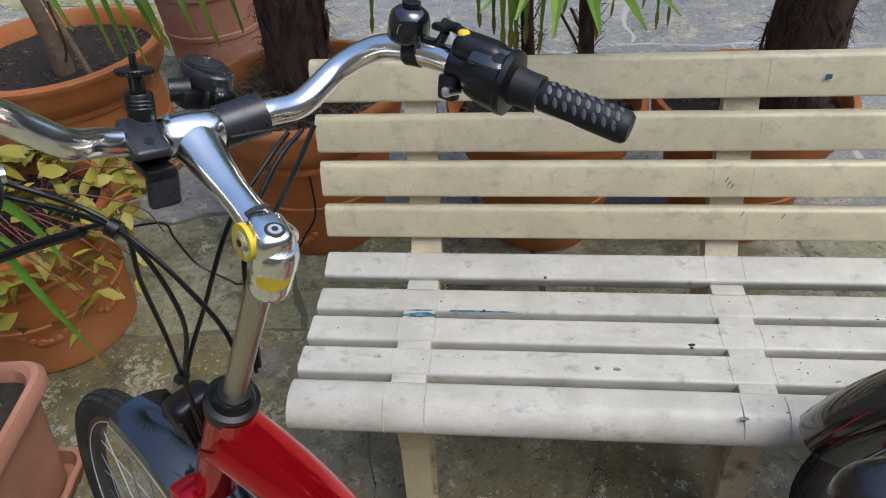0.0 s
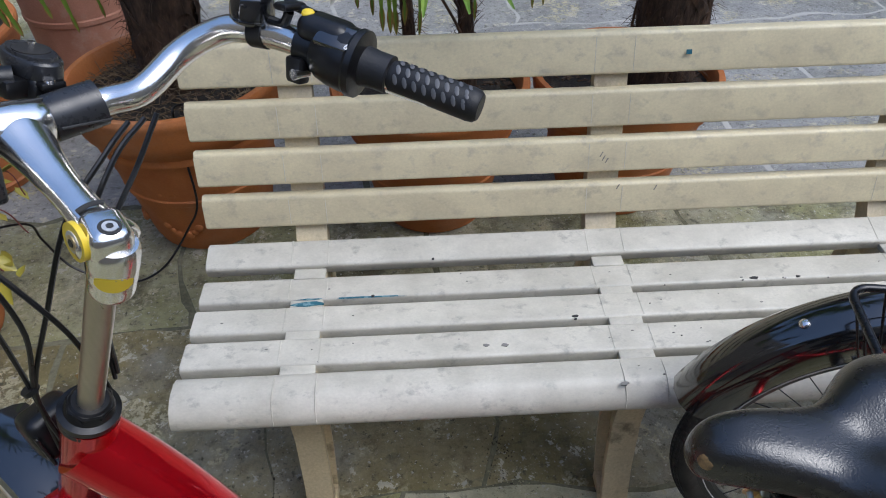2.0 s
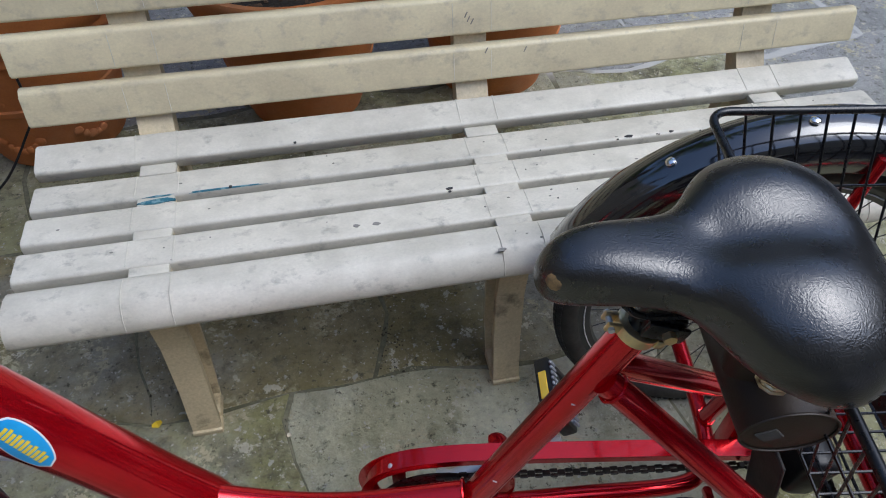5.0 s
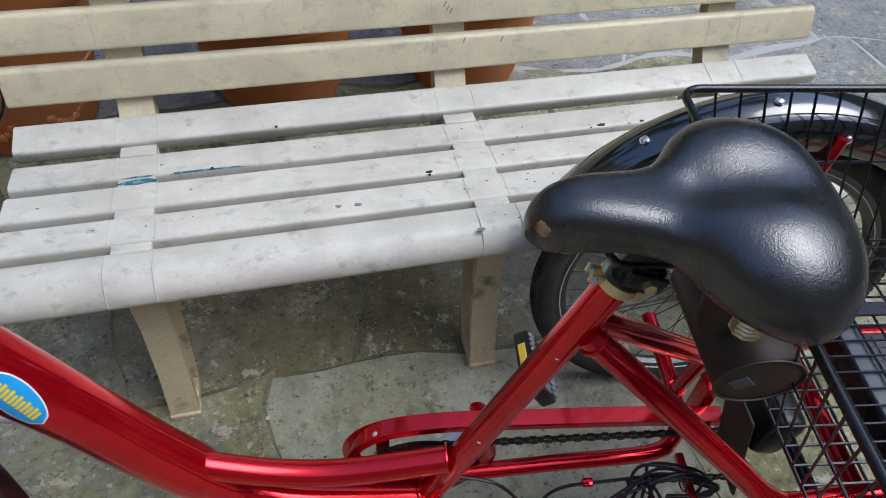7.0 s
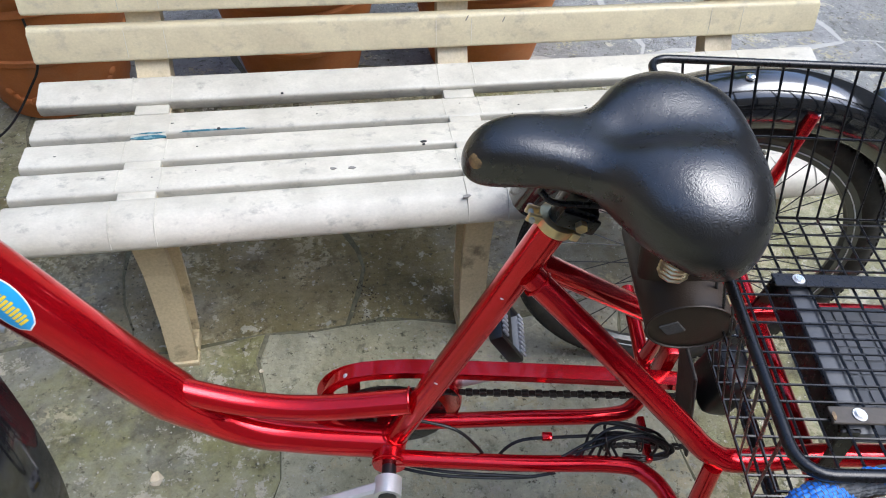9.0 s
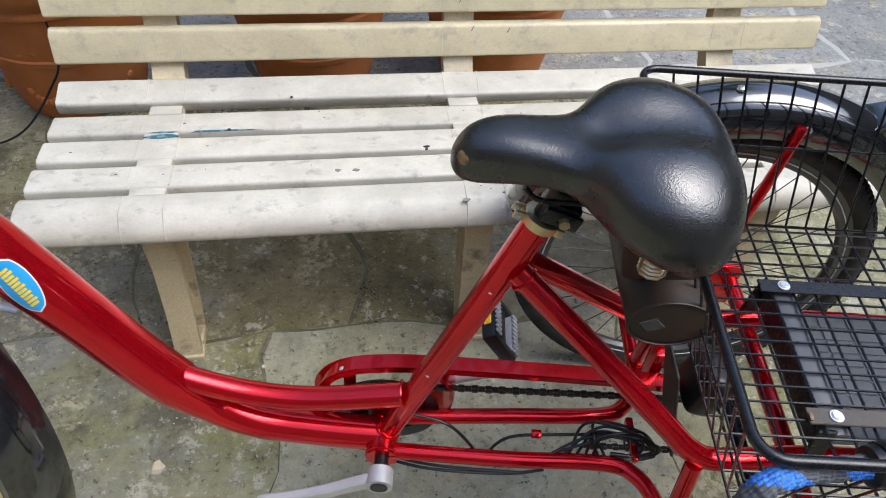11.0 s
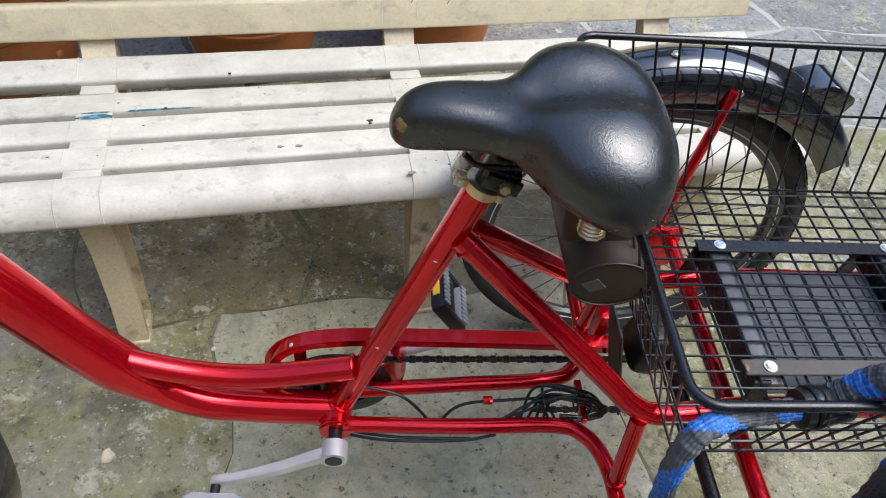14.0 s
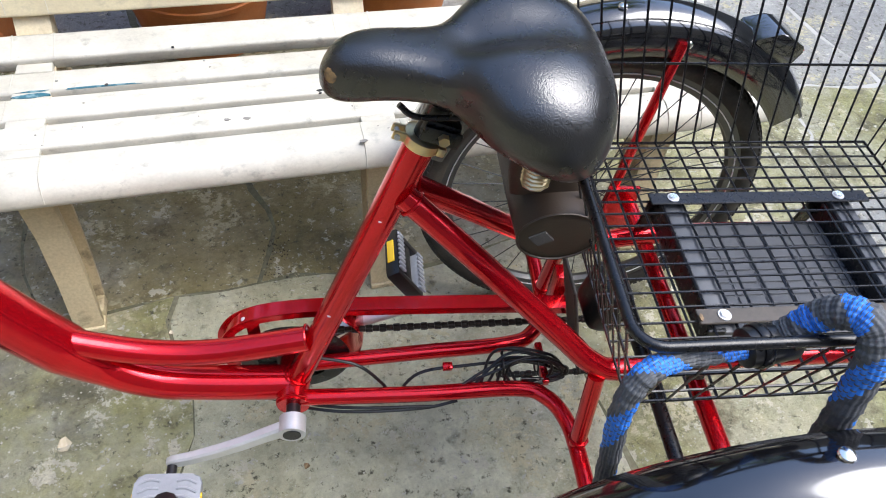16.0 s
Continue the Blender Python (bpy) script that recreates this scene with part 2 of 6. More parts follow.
def stone_material(name, moss, pale=False, brown=False):
    """Old flagstone: grey with dark damp blotches, pale lichen and grit, and olive moss where there is any. brown:
    browner stone, darkened with the bench's shade.
    """
    m = bpy.data.materials.new(name)
    m.use_nodes = True
    n, l = m.node_tree.nodes, m.node_tree.links
    b = n["Principled BSDF"]
    tc = n.new("ShaderNodeTexCoord")

    def fac(scale, lo, hi, detail=7.0, rough=0.62, shift=0.0):
        mp = n.new("ShaderNodeMapping")
        mp.inputs["Location"].default_value = (shift, shift * 0.7, shift * 0.3)
        l.new(tc.outputs["Object"], mp.inputs["Vector"])
        t = n.new("ShaderNodeTexNoise")
        t.inputs["Scale"].default_value, t.inputs["Detail"].default_value, t.inputs["Roughness"].default_value = scale, detail, rough
        l.new(mp.outputs["Vector"], t.inputs["Vector"])
        r = n.new("ShaderNodeMapRange")
        r.inputs["From Min"].default_value, r.inputs["From Max"].default_value = lo, hi
        l.new(t.outputs["Fac"], r.inputs["Value"])
        return r.outputs["Result"]

    def mix(f, a, c, mode="MIX"):
        x = n.new("ShaderNodeMix")
        x.data_type, x.blend_type = "RGBA", mode
        l.new(f, x.inputs["Factor"])
        for v, k in ((a, 6), (c, 7)):
            if isinstance(v, tuple):
                x.inputs[k].default_value = (*v, 1)
            else:
                l.new(v, x.inputs[k])
        return x.outputs[2]

    oi = n.new("ShaderNodeObjectInfo")
    if moss:
        col = mix(oi.outputs["Random"], (0.43, 0.41, 0.275), (0.48, 0.46, 0.325))
        col = mix(fac(2.1, 0.38, 0.58, 9, 0.72), col, (0.31, 0.30, 0.135))
        col = mix(fac(4.3, 0.50, 0.62, 10, 0.75, 3.1), col, (0.125, 0.115, 0.062))
    elif brown:
        # brown stone whose colours also hold the shade under the bench
        col = mix(oi.outputs["Random"], (0.355, 0.315, 0.19), (0.40, 0.355, 0.22))
        col = mix(fac(2.1, 0.36, 0.56, 9, 0.72), col, (0.235, 0.20, 0.088))
        col = mix(fac(4.3, 0.51, 0.63, 10, 0.75, 3.1), col, (0.12, 0.10, 0.05))
    elif pale:
        col = mix(oi.outputs["Random"], (0.555, 0.55, 0.405), (0.595, 0.59, 0.445))
        col = mix(fac(2.4, 0.43, 0.60, 9, 0.72), col, (0.44, 0.425, 0.28))
        col = mix(fac(4.3, 0.55, 0.67, 10, 0.75, 3.1), col, (0.30, 0.285, 0.17))
    else:
        col = mix(oi.outputs["Random"], (0.31, 0.308, 0.292), (0.38, 0.377, 0.36))
        col = mix(fac(2.1, 0.5, 0.72, 9, 0.68), col, (0.22, 0.225, 0.20))
    col = mix(fac(1.6, 0.5, 0.7, 8, 0.7, 21.0), col, (0.36, 0.355, 0.31))
    col = mix(fac(26, 0.58, 0.76, 4, 0.6, 5.0), col, (0.12, 0.115, 0.075))
    col = mix(fac(11, 0.60, 0.615, 7, 0.75, 7.7), col, (0.56, 0.535, 0.42))
    col = mix(fac(4.6, 0.615, 0.63, 10, 0.8, 11.3), col, (0.54, 0.52, 0.41))
    crust = n.new("ShaderNodeMath")
    crust.operation = "MULTIPLY"
    l.new(fac(5.5, 0.55, 0.60, 6, 0.6, 52.0), crust.inputs[0])
    l.new(fac(75, 0.49, 0.53, 5, 0.6, 61.0), crust.inputs[1])
    col = mix(crust.outputs[0], col, (0.50, 0.46, 0.30))
    col = mix(fac(34, 0.64, 0.68, 4, 0.6, 15.2), col, (0.47, 0.46, 0.39))
    col = mix(fac(55, 0.57, 0.66, 6, 0.75, 9.2), col, (0.09, 0.085, 0.05))
    col = mix(fac(90, 0.64, 0.68, 3, 0.6, 41.0), col, (0.58, 0.56, 0.48))
    vary = n.new("ShaderNodeMapRange")
    vary.inputs["To Min"].default_value, vary.inputs["To Max"].default_value = 0.62, 1.42
    l.new(fac(15, 0.3, 0.7, 13, 0.85, 31.0), vary.inputs["Value"])
    hs = n.new("ShaderNodeHueSaturation")
    l.new(vary.outputs["Result"], hs.inputs["Value"])
    l.new(col, hs.inputs["Color"])
    col = hs.outputs["Color"]
    l.new(col, b.inputs["Base Color"])
    rr = n.new("ShaderNodeMapRange")
    rr.inputs["To Min"].default_value, rr.inputs["To Max"].default_value = 0.5, 0.85
    l.new(fac(5, 0.3, 0.7), rr.inputs["Value"])
    l.new(rr.outputs["Result"], b.inputs["Roughness"])
    bp = n.new("ShaderNodeBump")
    bp.inputs["Strength"].default_value, bp.inputs["Distance"].default_value = 1.0, 0.009
    l.new(fac(38, 0.2, 0.8, 12, 0.78), bp.inputs["Height"])
    l.new(bp.outputs["Normal"], b.inputs["Normal"])
    return m


def mortar_material():
    """Joint filling: mossy earth near the bench's front, pale crumbling mortar patched in to the east and north."""
    m = mat("joint_filling", (0.19, 0.18, 0.12), 0.95, second=(0.10, 0.098, 0.055), scale=6, grain=0.3, grain_scale=90, bump=0.8, bump_scale=40)
    n, l = m.node_tree.nodes, m.node_tree.links
    b = n["Principled BSDF"]
    tc, sep, ns, mix = n.new("ShaderNodeTexCoord"), n.new("ShaderNodeSeparateXYZ"), n.new("ShaderNodeTexNoise"), n.new("ShaderNodeMix")
    l.new(tc.outputs["Object"], sep.inputs[0])
    ns.inputs["Scale"].default_value, ns.inputs["Detail"].default_value = 3.0, 9
    l.new(tc.outputs["Object"], ns.inputs["Vector"])
    a, c, d = (n.new("ShaderNodeMath") for _ in range(3))
    a.operation = c.operation = "MULTIPLY_ADD"
    a.inputs[1].default_value = 0.35
    l.new(sep.outputs["X"], a.inputs[0])
    l.new(ns.outputs["Fac"], a.inputs[2])
    c.inputs[1].default_value = 0.3
    l.new(sep.outputs["Y"], c.inputs[0])
    l.new(a.outputs[0], c.inputs[2])
    r = n.new("ShaderNodeMapRange")
    r.inputs["From Min"].default_value, r.inputs["From Max"].default_value = 1.22, 1.32
    l.new(c.outputs[0], r.inputs["Value"])
    mix.data_type = "RGBA"
    l.new(r.outputs["Result"], mix.inputs["Factor"])
    l.new(b.inputs["Base Color"].links[0].from_socket, mix.inputs[6])
    mix.inputs[7].default_value = (0.42, 0.41, 0.375, 1)
    l.new(mix.outputs[2], b.inputs["Base Color"])
    return m


M["mortar"] = mortar_material()
M["stone"], M["grey_stone"] = stone_material("mossy_flagstone", True), stone_material("grey_flagstone", False)
M["pale_stone"], M["shaded_brown_stone"] = stone_material("pale_flagstone", False, True), stone_material("shaded_brown_flagstone", False, False, True)


# ---- mesh helpers ----
def finish(bm, name, sharp=35):
    bmesh.ops.recalc_face_normals(bm, faces=bm.faces)
    me = bpy.data.meshes.new(name)
    bm.to_mesh(me)
    bm.free()
    me.shade_smooth()
    me.set_sharp_from_angle(angle=radians(sharp))
    return me


def part(name, bm, material, parent=None, label="", m=None, sharp=35):
    """One mesh object from a bmesh (or a ready mesh), under a thing or a part."""
    me = finish(bm, name, sharp) if isinstance(bm, bmesh.types.BMesh) else bm
    if material and not me.materials:
        me.materials.append(material)
    ob = new(name, me)
    if parent:
        ob.parent = parent
    if m is not None:
        ob.matrix_basis = m
    if label:
        tagged(ob, label)
    return ob


def thing(name, m, label, category, group="", kind=""):
    ob = new(name)
    ob.matrix_basis = m
    ob.empty_display_size = 0.05
    return tagged(ob, label, category, group, kind)


def smooth_path(pts, per=6):
    """A Catmull-Rom line through the points."""
    p = [Vector(q) for q in pts]
    if len(p) < 3:
        return p
    ext = [2 * p[0] - p[1]] + p + [2 * p[-1] - p[-2]]
    out = []
    for i in range(len(p) - 1):
        a, b, c, d = ext[i : i + 4]
        for k in range(per):
            t = k / per
            out.append(0.5 * ((2 * b) + (c - a) * t + (2 * a - 5 * b + 4 * c - d) * t * t + (3 * b - a - 3 * c + d) * t**3))
    return out + [p[-1]]


def sweep(bm, pts, radius, segs=14, flat=1.0, caps=True, closed=False):
    """A round (or flattened) rod along a line; radius may be a list."""
    p = [Vector(q) for q in pts]
    n = len(p)
    up = None
    rings = []
    for i in range(n):
        if closed:
            d = (p[(i + 1) % n] - p[i - 1]).normalized()
        else:
            d = (p[min(i + 1, n - 1)] - p[max(i - 1, 0)]).normalized()
        if up is None:
            up = Vector((0, 0, 1)) if abs(d.z) < 0.9 else Vector((1, 0, 0))
        up = (up - d * up.dot(d)).normalized()
        side = d.cross(up)
        r = radius[i] if isinstance(radius, (list, tuple)) else radius
        rings.append([bm.verts.new(p[i] + r * (math.cos(a) * side + flat * math.sin(a) * up)) for a in (2 * math.pi * k / segs for k in range(segs))])
    for i in range(n if closed else n - 1):
        a, b = rings[i], rings[(i + 1) % n]
        for k in range(segs):
            bm.faces.new((a[k], a[(k + 1) % segs], b[(k + 1) % segs], b[k]))
    if caps and not closed:
        bm.faces.new(rings[0][::-1])
        bm.faces.new(rings[-1])
    return bm


def tube(pts, radius, segs=14, per=6, flat=1.0):
    return sweep(bmesh.new(), smooth_path(pts, per), radius, segs, flat)


def rod(a, b, radius, segs=14):
    return sweep(bmesh.new(), (a, b), radius, segs)


def lathe(profile, segs=40, wobble=0.0):
    """A turned form about z from (radius, height) pairs, bottom to top."""
    bm = bmesh.new()
    rings = []
    for r, z in profile:
        rings.append([bm.verts.new(((r + wobble * math.sin(3 * a + 9 * z)) * math.cos(a), (r + wobble * math.sin(2 * a + 5)) * math.sin(a), z)) for a in (2 * math.pi * k / segs for k in range(segs))])
    for a, b in zip(rings, rings[1:]):
        for k in range(segs):
            bm.faces.new((a[k], a[(k + 1) % segs], b[(k + 1) % segs], b[k]))
    bm.faces.new(rings[0][::-1])
    bm.faces.new(rings[-1])
    return bm


def block(size, at=(0, 0, 0), bevel=0.004, segs=2, turn=None):
    """A box with rounded edges."""
    bm = bmesh.new()
    bmesh.ops.create_cube(bm, size=1)
    bmesh.ops.scale(bm, vec=size, verts=bm.verts)
    if bevel:
        bmesh.ops.bevel(bm, geom=bm.edges[:], offset=bevel, segments=segs, profile=0.5, affect="EDGES")
    if turn:
        bmesh.ops.transform(bm, matrix=turn, verts=bm.verts)
    bmesh.ops.translate(bm, vec=at, verts=bm.verts)
    return bm


def forged_arm(stations):
    """A flat-faced arm with chamfered edges: each station a centre, half height and half thickness."""
    bm = bmesh.new()
    rings = []
    for k, (c, high, thick) in enumerate(stations):
        a, b = Vector(stations[max(0, k - 1)][0]), Vector(stations[min(len(stations) - 1, k + 1)][0])
        up = (b - a).normalized().cross(Vector((0, 1, 0))).normalized()
        rings.append([bm.verts.new(Vector(c) + up * high * p + Vector((0, thick * q, 0))) for p, q in ((1, 0.6), (0.7, 1), (-0.7, 1), (-1, 0.6), (-1, -0.6), (-0.7, -1), (0.7, -1), (1, -0.6))])
    for a, b in zip(rings, rings[1:]):
        for k in range(8):
            bm.faces.new((a[k], a[(k + 1) % 8], b[(k + 1) % 8], b[k]))
    bm.faces.new(rings[0][::-1])
    bm.faces.new(rings[-1])
    bmesh.ops.recalc_face_normals(bm, faces=bm.faces[:])
    return bm


def prism(outline, x0, x1, bevel=0.003, segs=2):
    """A (y, z) outline drawn out along x, with rounded ends."""
    bm = bmesh.new()
    a = [bm.verts.new((x0, y, z)) for y, z in outline]
    b = [bm.verts.new((x1, y, z)) for y, z in outline]
    n = len(outline)
    ends = [bm.faces.new(a[::-1]), bm.faces.new(b)]
    for k in range(n):
        bm.faces.new((a[k], a[(k + 1) % n], b[(k + 1) % n], b[k]))
    if bevel:
        bmesh.ops.bevel(bm, geom=list({e for f in ends for e in f.edges}), offset=bevel, segments=segs, profile=0.5, affect="EDGES")
    return bm


def rounded(points, r=0.006, per=4):
    """An outline with its corners rounded."""
    out = []
    n = len(points)
    for i in range(n):
        p, q, s = (Vector(points[(i + k) % n]) for k in (-1, 0, 1))
        a, b = q + (p - q).normalized() * min(r, (p - q).length * 0.45), q + (s - q).normalized() * min(r, (s - q).length * 0.45)
        for k in range(per + 1):
            t = k / per
            out.append(tuple((1 - t) ** 2 * a + 2 * t * (1 - t) * q + t * t * b))
    return out


def moved(bm, m):
    bmesh.ops.transform(bm, matrix=m, verts=bm.verts)
    return bm


def disc_along(a, b, r, segs=24, bevel=0.0):
    return sweep(bmesh.new(), (a, b), r, segs)


# ---- ground ----
def build_ground():
    bm = bmesh.new()
    bmesh.ops.create_grid(bm, x_segments=2, y_segments=2, size=60)
    g = part("ground", bm, M["mortar"], None, "", pose(0, 0, -0.0016))
    tagged(g, "mossy earth and mortar between old paving stones", "ground", kind="structure")


build_ground()


# ---- bench ----
def speck(y, z, x, w, d, lean=0.0, seed=0):
    """A thin uneven stain lying on a slat's top (lean turns it onto a leaning face)."""
    bm = bmesh.new()
    rnd = random.Random(seed)
    n = 11
    ring = []
    for k in range(n):
        a = 2 * math.pi * k / n
        r = 0.6 + 0.5 * rnd.random()
        ring.append(bm.verts.new((w * r * math.cos(a), d * r * math.sin(a), 0.0012)))
    low = [bm.verts.new((v.co.x, v.co.y, -0.001)) for v in ring]
    bm.faces.new(ring)
    bm.faces.new(low[::-1])
    for k in range(n):
        bm.faces.new((low[k], low[(k + 1) % n], ring[(k + 1) % n], ring[k]))
    return moved(bm, pose(x, y, z, lean))


def bench_marks(root):
    rnd = random.Random(5)
    # seams that flank each support across the slats
    for xs in SUPPORTS:
        for dx in (-0.038, 0.038):
            for y in (0.027, 0.11, 0.193):
                part("seam", block((0.0028, 0.058, 0.003), (xs + dx, y, 0.4294), 0.0005, 1), M["slat"], root)
            part("seam", tube([(xs + dx, -0.034, 0.4336), (xs + dx, -0.072, 0.4336), (xs + dx, -0.0970, 0.4155), (xs + dx, -0.1078, 0.39)], 0.0011, 6), M["slat"], root)
            part("seam", block((0.0028, 0.06, 0.003), (0, 0, 0), 0.0005, 1, pose(xs + dx, 0.278, 0.4528, 16)), M["slat"], root)
            for z0, z1 in ((0.49, 0.557), (0.581, 0.650), (0.674, 0.746), (0.775, 0.853)):
                zm = (z0 + z1) / 2
                part("seam", block((0.0012, 0.002, z1 - z0 - 0.012), (0, 0, 0), 0.0005, 1, pose(xs + dx, 0.3353 + 0.28 * (zm - 0.55), zm, -15.6)), M["slat"], root)
    # teal paint trail, drips and scuffs
    part("paint_trail", speck(0.1622, 0.4282, 0.335, 0.09, 0.0022, 35, 3), M["teal"], root, "teal paint trail")
    part("paint_trail", speck(0.1505, 0.4279, 0.224, 0.039, 0.0078, 0, 4), M["teal"], root)
    part("paint_trail", speck(0.1625, 0.4284, 0.222, 0.03, 0.0022, 35, 8), M["teal"], root)
    for x, y, z, w, d, m in ((0.475, 0.2475, 0.4462, 0.004, 0.003, "scuff_and_hole_shade"), (0.745, 0.083, 0.4302, 0.009, 0.004, "scuff_and_hole_shade"), (0.745, 0.0775, 0.428, 0.004, 0.003, "scuff_and_hole_shade"), (0.35, 0.1625, 0.4302, 0.004, 0.003, "scuff_and_hole_shade"),
                             (0.80, -0.085, 0.4335, 0.009, 0.005, "greyscuff"), (0.60, 0.018, 0.4302, 0.009, 0.004, "greyscuff"), (0.565, 0.02, 0.4302, 0.007, 0.004, "greyscuff"), (1.13, 0.166, 0.4302, 0.013, 0.004, "scuff_and_hole_shade"), (1.22, 0.165, 0.4302, 0.006, 0.003, "scuff_and_hole_shade")):
        part("stain", speck(y, z, x, w, d, 0, int(x * 999)), M[m], root)
    for k in range(40):
        x = rnd.choice((rnd.uniform(0.78, 1.3), rnd.uniform(0.03, 1.6)))
        y = rnd.choice((-0.06, 0.03, 0.11, 0.2, 0.0, 0.09, 0.17))
        part("stain", speck(y + rnd.uniform(-0.018, 0.018), 0.4302 if y > -0.05 else 0.4335, x, rnd.uniform(0.001, 0.0032), rnd.uniform(0.0007, 0.0015), 0, k), M[rnd.choice(("greyscuff", "greyscuff", "greyscuff", "greyscuff", "scuff_and_hole_shade"))], root)
    part("stain", block((0.011, 0.001, 0.009), (0, 0, 0), 0, 1, pose(0.985, 0.405, 0.815, -15.6)), M["teal"], root)
    for x, z in ((0.83, 0.62), (0.835, 0.612), (0.842, 0.607), (0.87, 0.55), (0.95, 0.545)):
        part("stain", block((0.002, 0.001, 0.012), (0, 0, 0), 0, 1, pose(x, 0.3345 + 0.28 * (z - 0.55), z, -15.6, 30)), M["greyscuff"], root)


SUPPORTS = (0.217, 0.842, 1.464)
BENCH = 1.69


def build_bench():
    root = thing("bench", pose(0, 0, 0), "weathered cream plastic slatted garden bench on stone paving", "bench")
    # seat: rear top corner of each slat, its lean
    for y, z, tip in ((0.06, 0.43, 0.0), (0.143, 0.43, 0.0), (0.226, 0.43, 0.0), (0.308, 0.462, 16.0)):
        w, h = 0.066, 0.032
        outline = rounded([(0, 0), (-w, 0), (-w, -h), (0, -h)], 0.007)
        c, s = math.cos(radians(tip)), math.sin(radians(tip))
        outline = [(y + a * c - b * s, z + a * s + b * c) for a, b in outline]
        part("seat_slat", prism(outline, 0, BENCH), M["slat"], root)
    nose = rounded([(-0.023, 0.434), (-0.074, 0.434), (-0.103, 0.41), (-0.108, 0.384), (-0.095, 0.374), (-0.088, 0.398), (-0.023, 0.402)], 0.016, 6)
    part("front_slat", prism(nose, 0, BENCH), M["slat"], root)
    for z0, z1 in ((0.49, 0.557), (0.581, 0.650), (0.674, 0.746), (0.775, 0.853)):
        y0, y1 = 0.335 + 0.28 * (z0 - 0.55), 0.335 + 0.28 * (z1 - 0.55)
        part("back_slat", prism(rounded([(y0, z0), (y0 + 0.025, z0), (y1 + 0.025, z1), (y1, z1)], 0.008), 0, BENCH), M["backslat"], root)
    bench_marks(root)
    for xs in SUPPORTS:
        x0, x1 = xs - 0.033, xs + 0.033
        seat = [(-0.105, 0.40), (-0.03, 0.42), (0.23, 0.418), (0.30, 0.432), (0.345, 0.50), (0.43, 0.842), (0.455, 0.838), (0.375, 0.48), (0.33, 0.385), (0.24, 0.37), (-0.06, 0.372), (-0.1, 0.385)]
        part("seat_support", prism(rounded(seat, 0.008), x0, x1), M["support"], root)
        for y in (-0.0185, 0.0685, 0.1515, 0.234):
            part("support_pad", block((0.066, 0.03, 0.012), (xs, y, 0.4215 + (0.006 if y > 0.2 else 0)), 0.003), M["slat"], root)
        leg = [(-0.045, 0.39), (-0.034, 0.25), (-0.048, 0.12), (-0.076, 0.012), (-0.090, 0.012), (-0.064, 0.12), (-0.049, 0.25), (-0.06, 0.39)]
        part("front_leg", prism(rounded(leg, 0.005), xs - 0.028, xs + 0.028), M["leg"], root)
        web = [(-0.046, 0.385), (-0.036, 0.25), (-0.05, 0.12), (-0.08, 0.03), (-0.016, 0.03), (0.014, 0.12), (0.03, 0.25), (0.024, 0.385)]
        part("leg_web", prism(web, xs - 0.005, xs + 0.005, 0), M["leg"], root)
        rear = [(0.022, 0.385), (0.028, 0.25), (0.012, 0.12), (-0.017, 0.026), (-0.008, 0.026), (0.021, 0.12), (0.038, 0.25), (0.034, 0.385)]
        part("leg_flange", prism(rounded(rear, 0.003), xs - 0.028, xs + 0.028, 0.002), M["leg"], root)
        part("foot", block((0.060, 0.034, 0.014), (xs, -0.078, 0.007), 0.003), M["leg"], root)
        part("foot", block((0.058, 0.050, 0.026), (xs, -0.036, 0.013), 0.005), M["leg"], root)
        back = [(0.315, 0.40), (0.345, 0.40), (0.39, 0.2), (0.47, 0.0), (0.42, 0.0), (0.35, 0.2)]
        part("rear_leg", prism(rounded(back, 0.006), xs - 0.03, xs + 0.03), M["support"], root)


build_bench()

# ---- tricycle ----
TRIKE = pose(0.121, -0.392, 0, 0, 0, -9.1)
R = 0.335
STEER, BAR_STEER = 30.0, 36.0
LEAN = Vector((0.43, 0, 1)).normalized()
TURNED, BAR_TURNED = (Matrix.Translation((-0.011, 0, 0.843)) @ Matrix.Rotation(radians(-turn), 4, LEAN) @ Matrix.Translation((0, 0, -0.84)) for turn in (STEER, BAR_STEER))


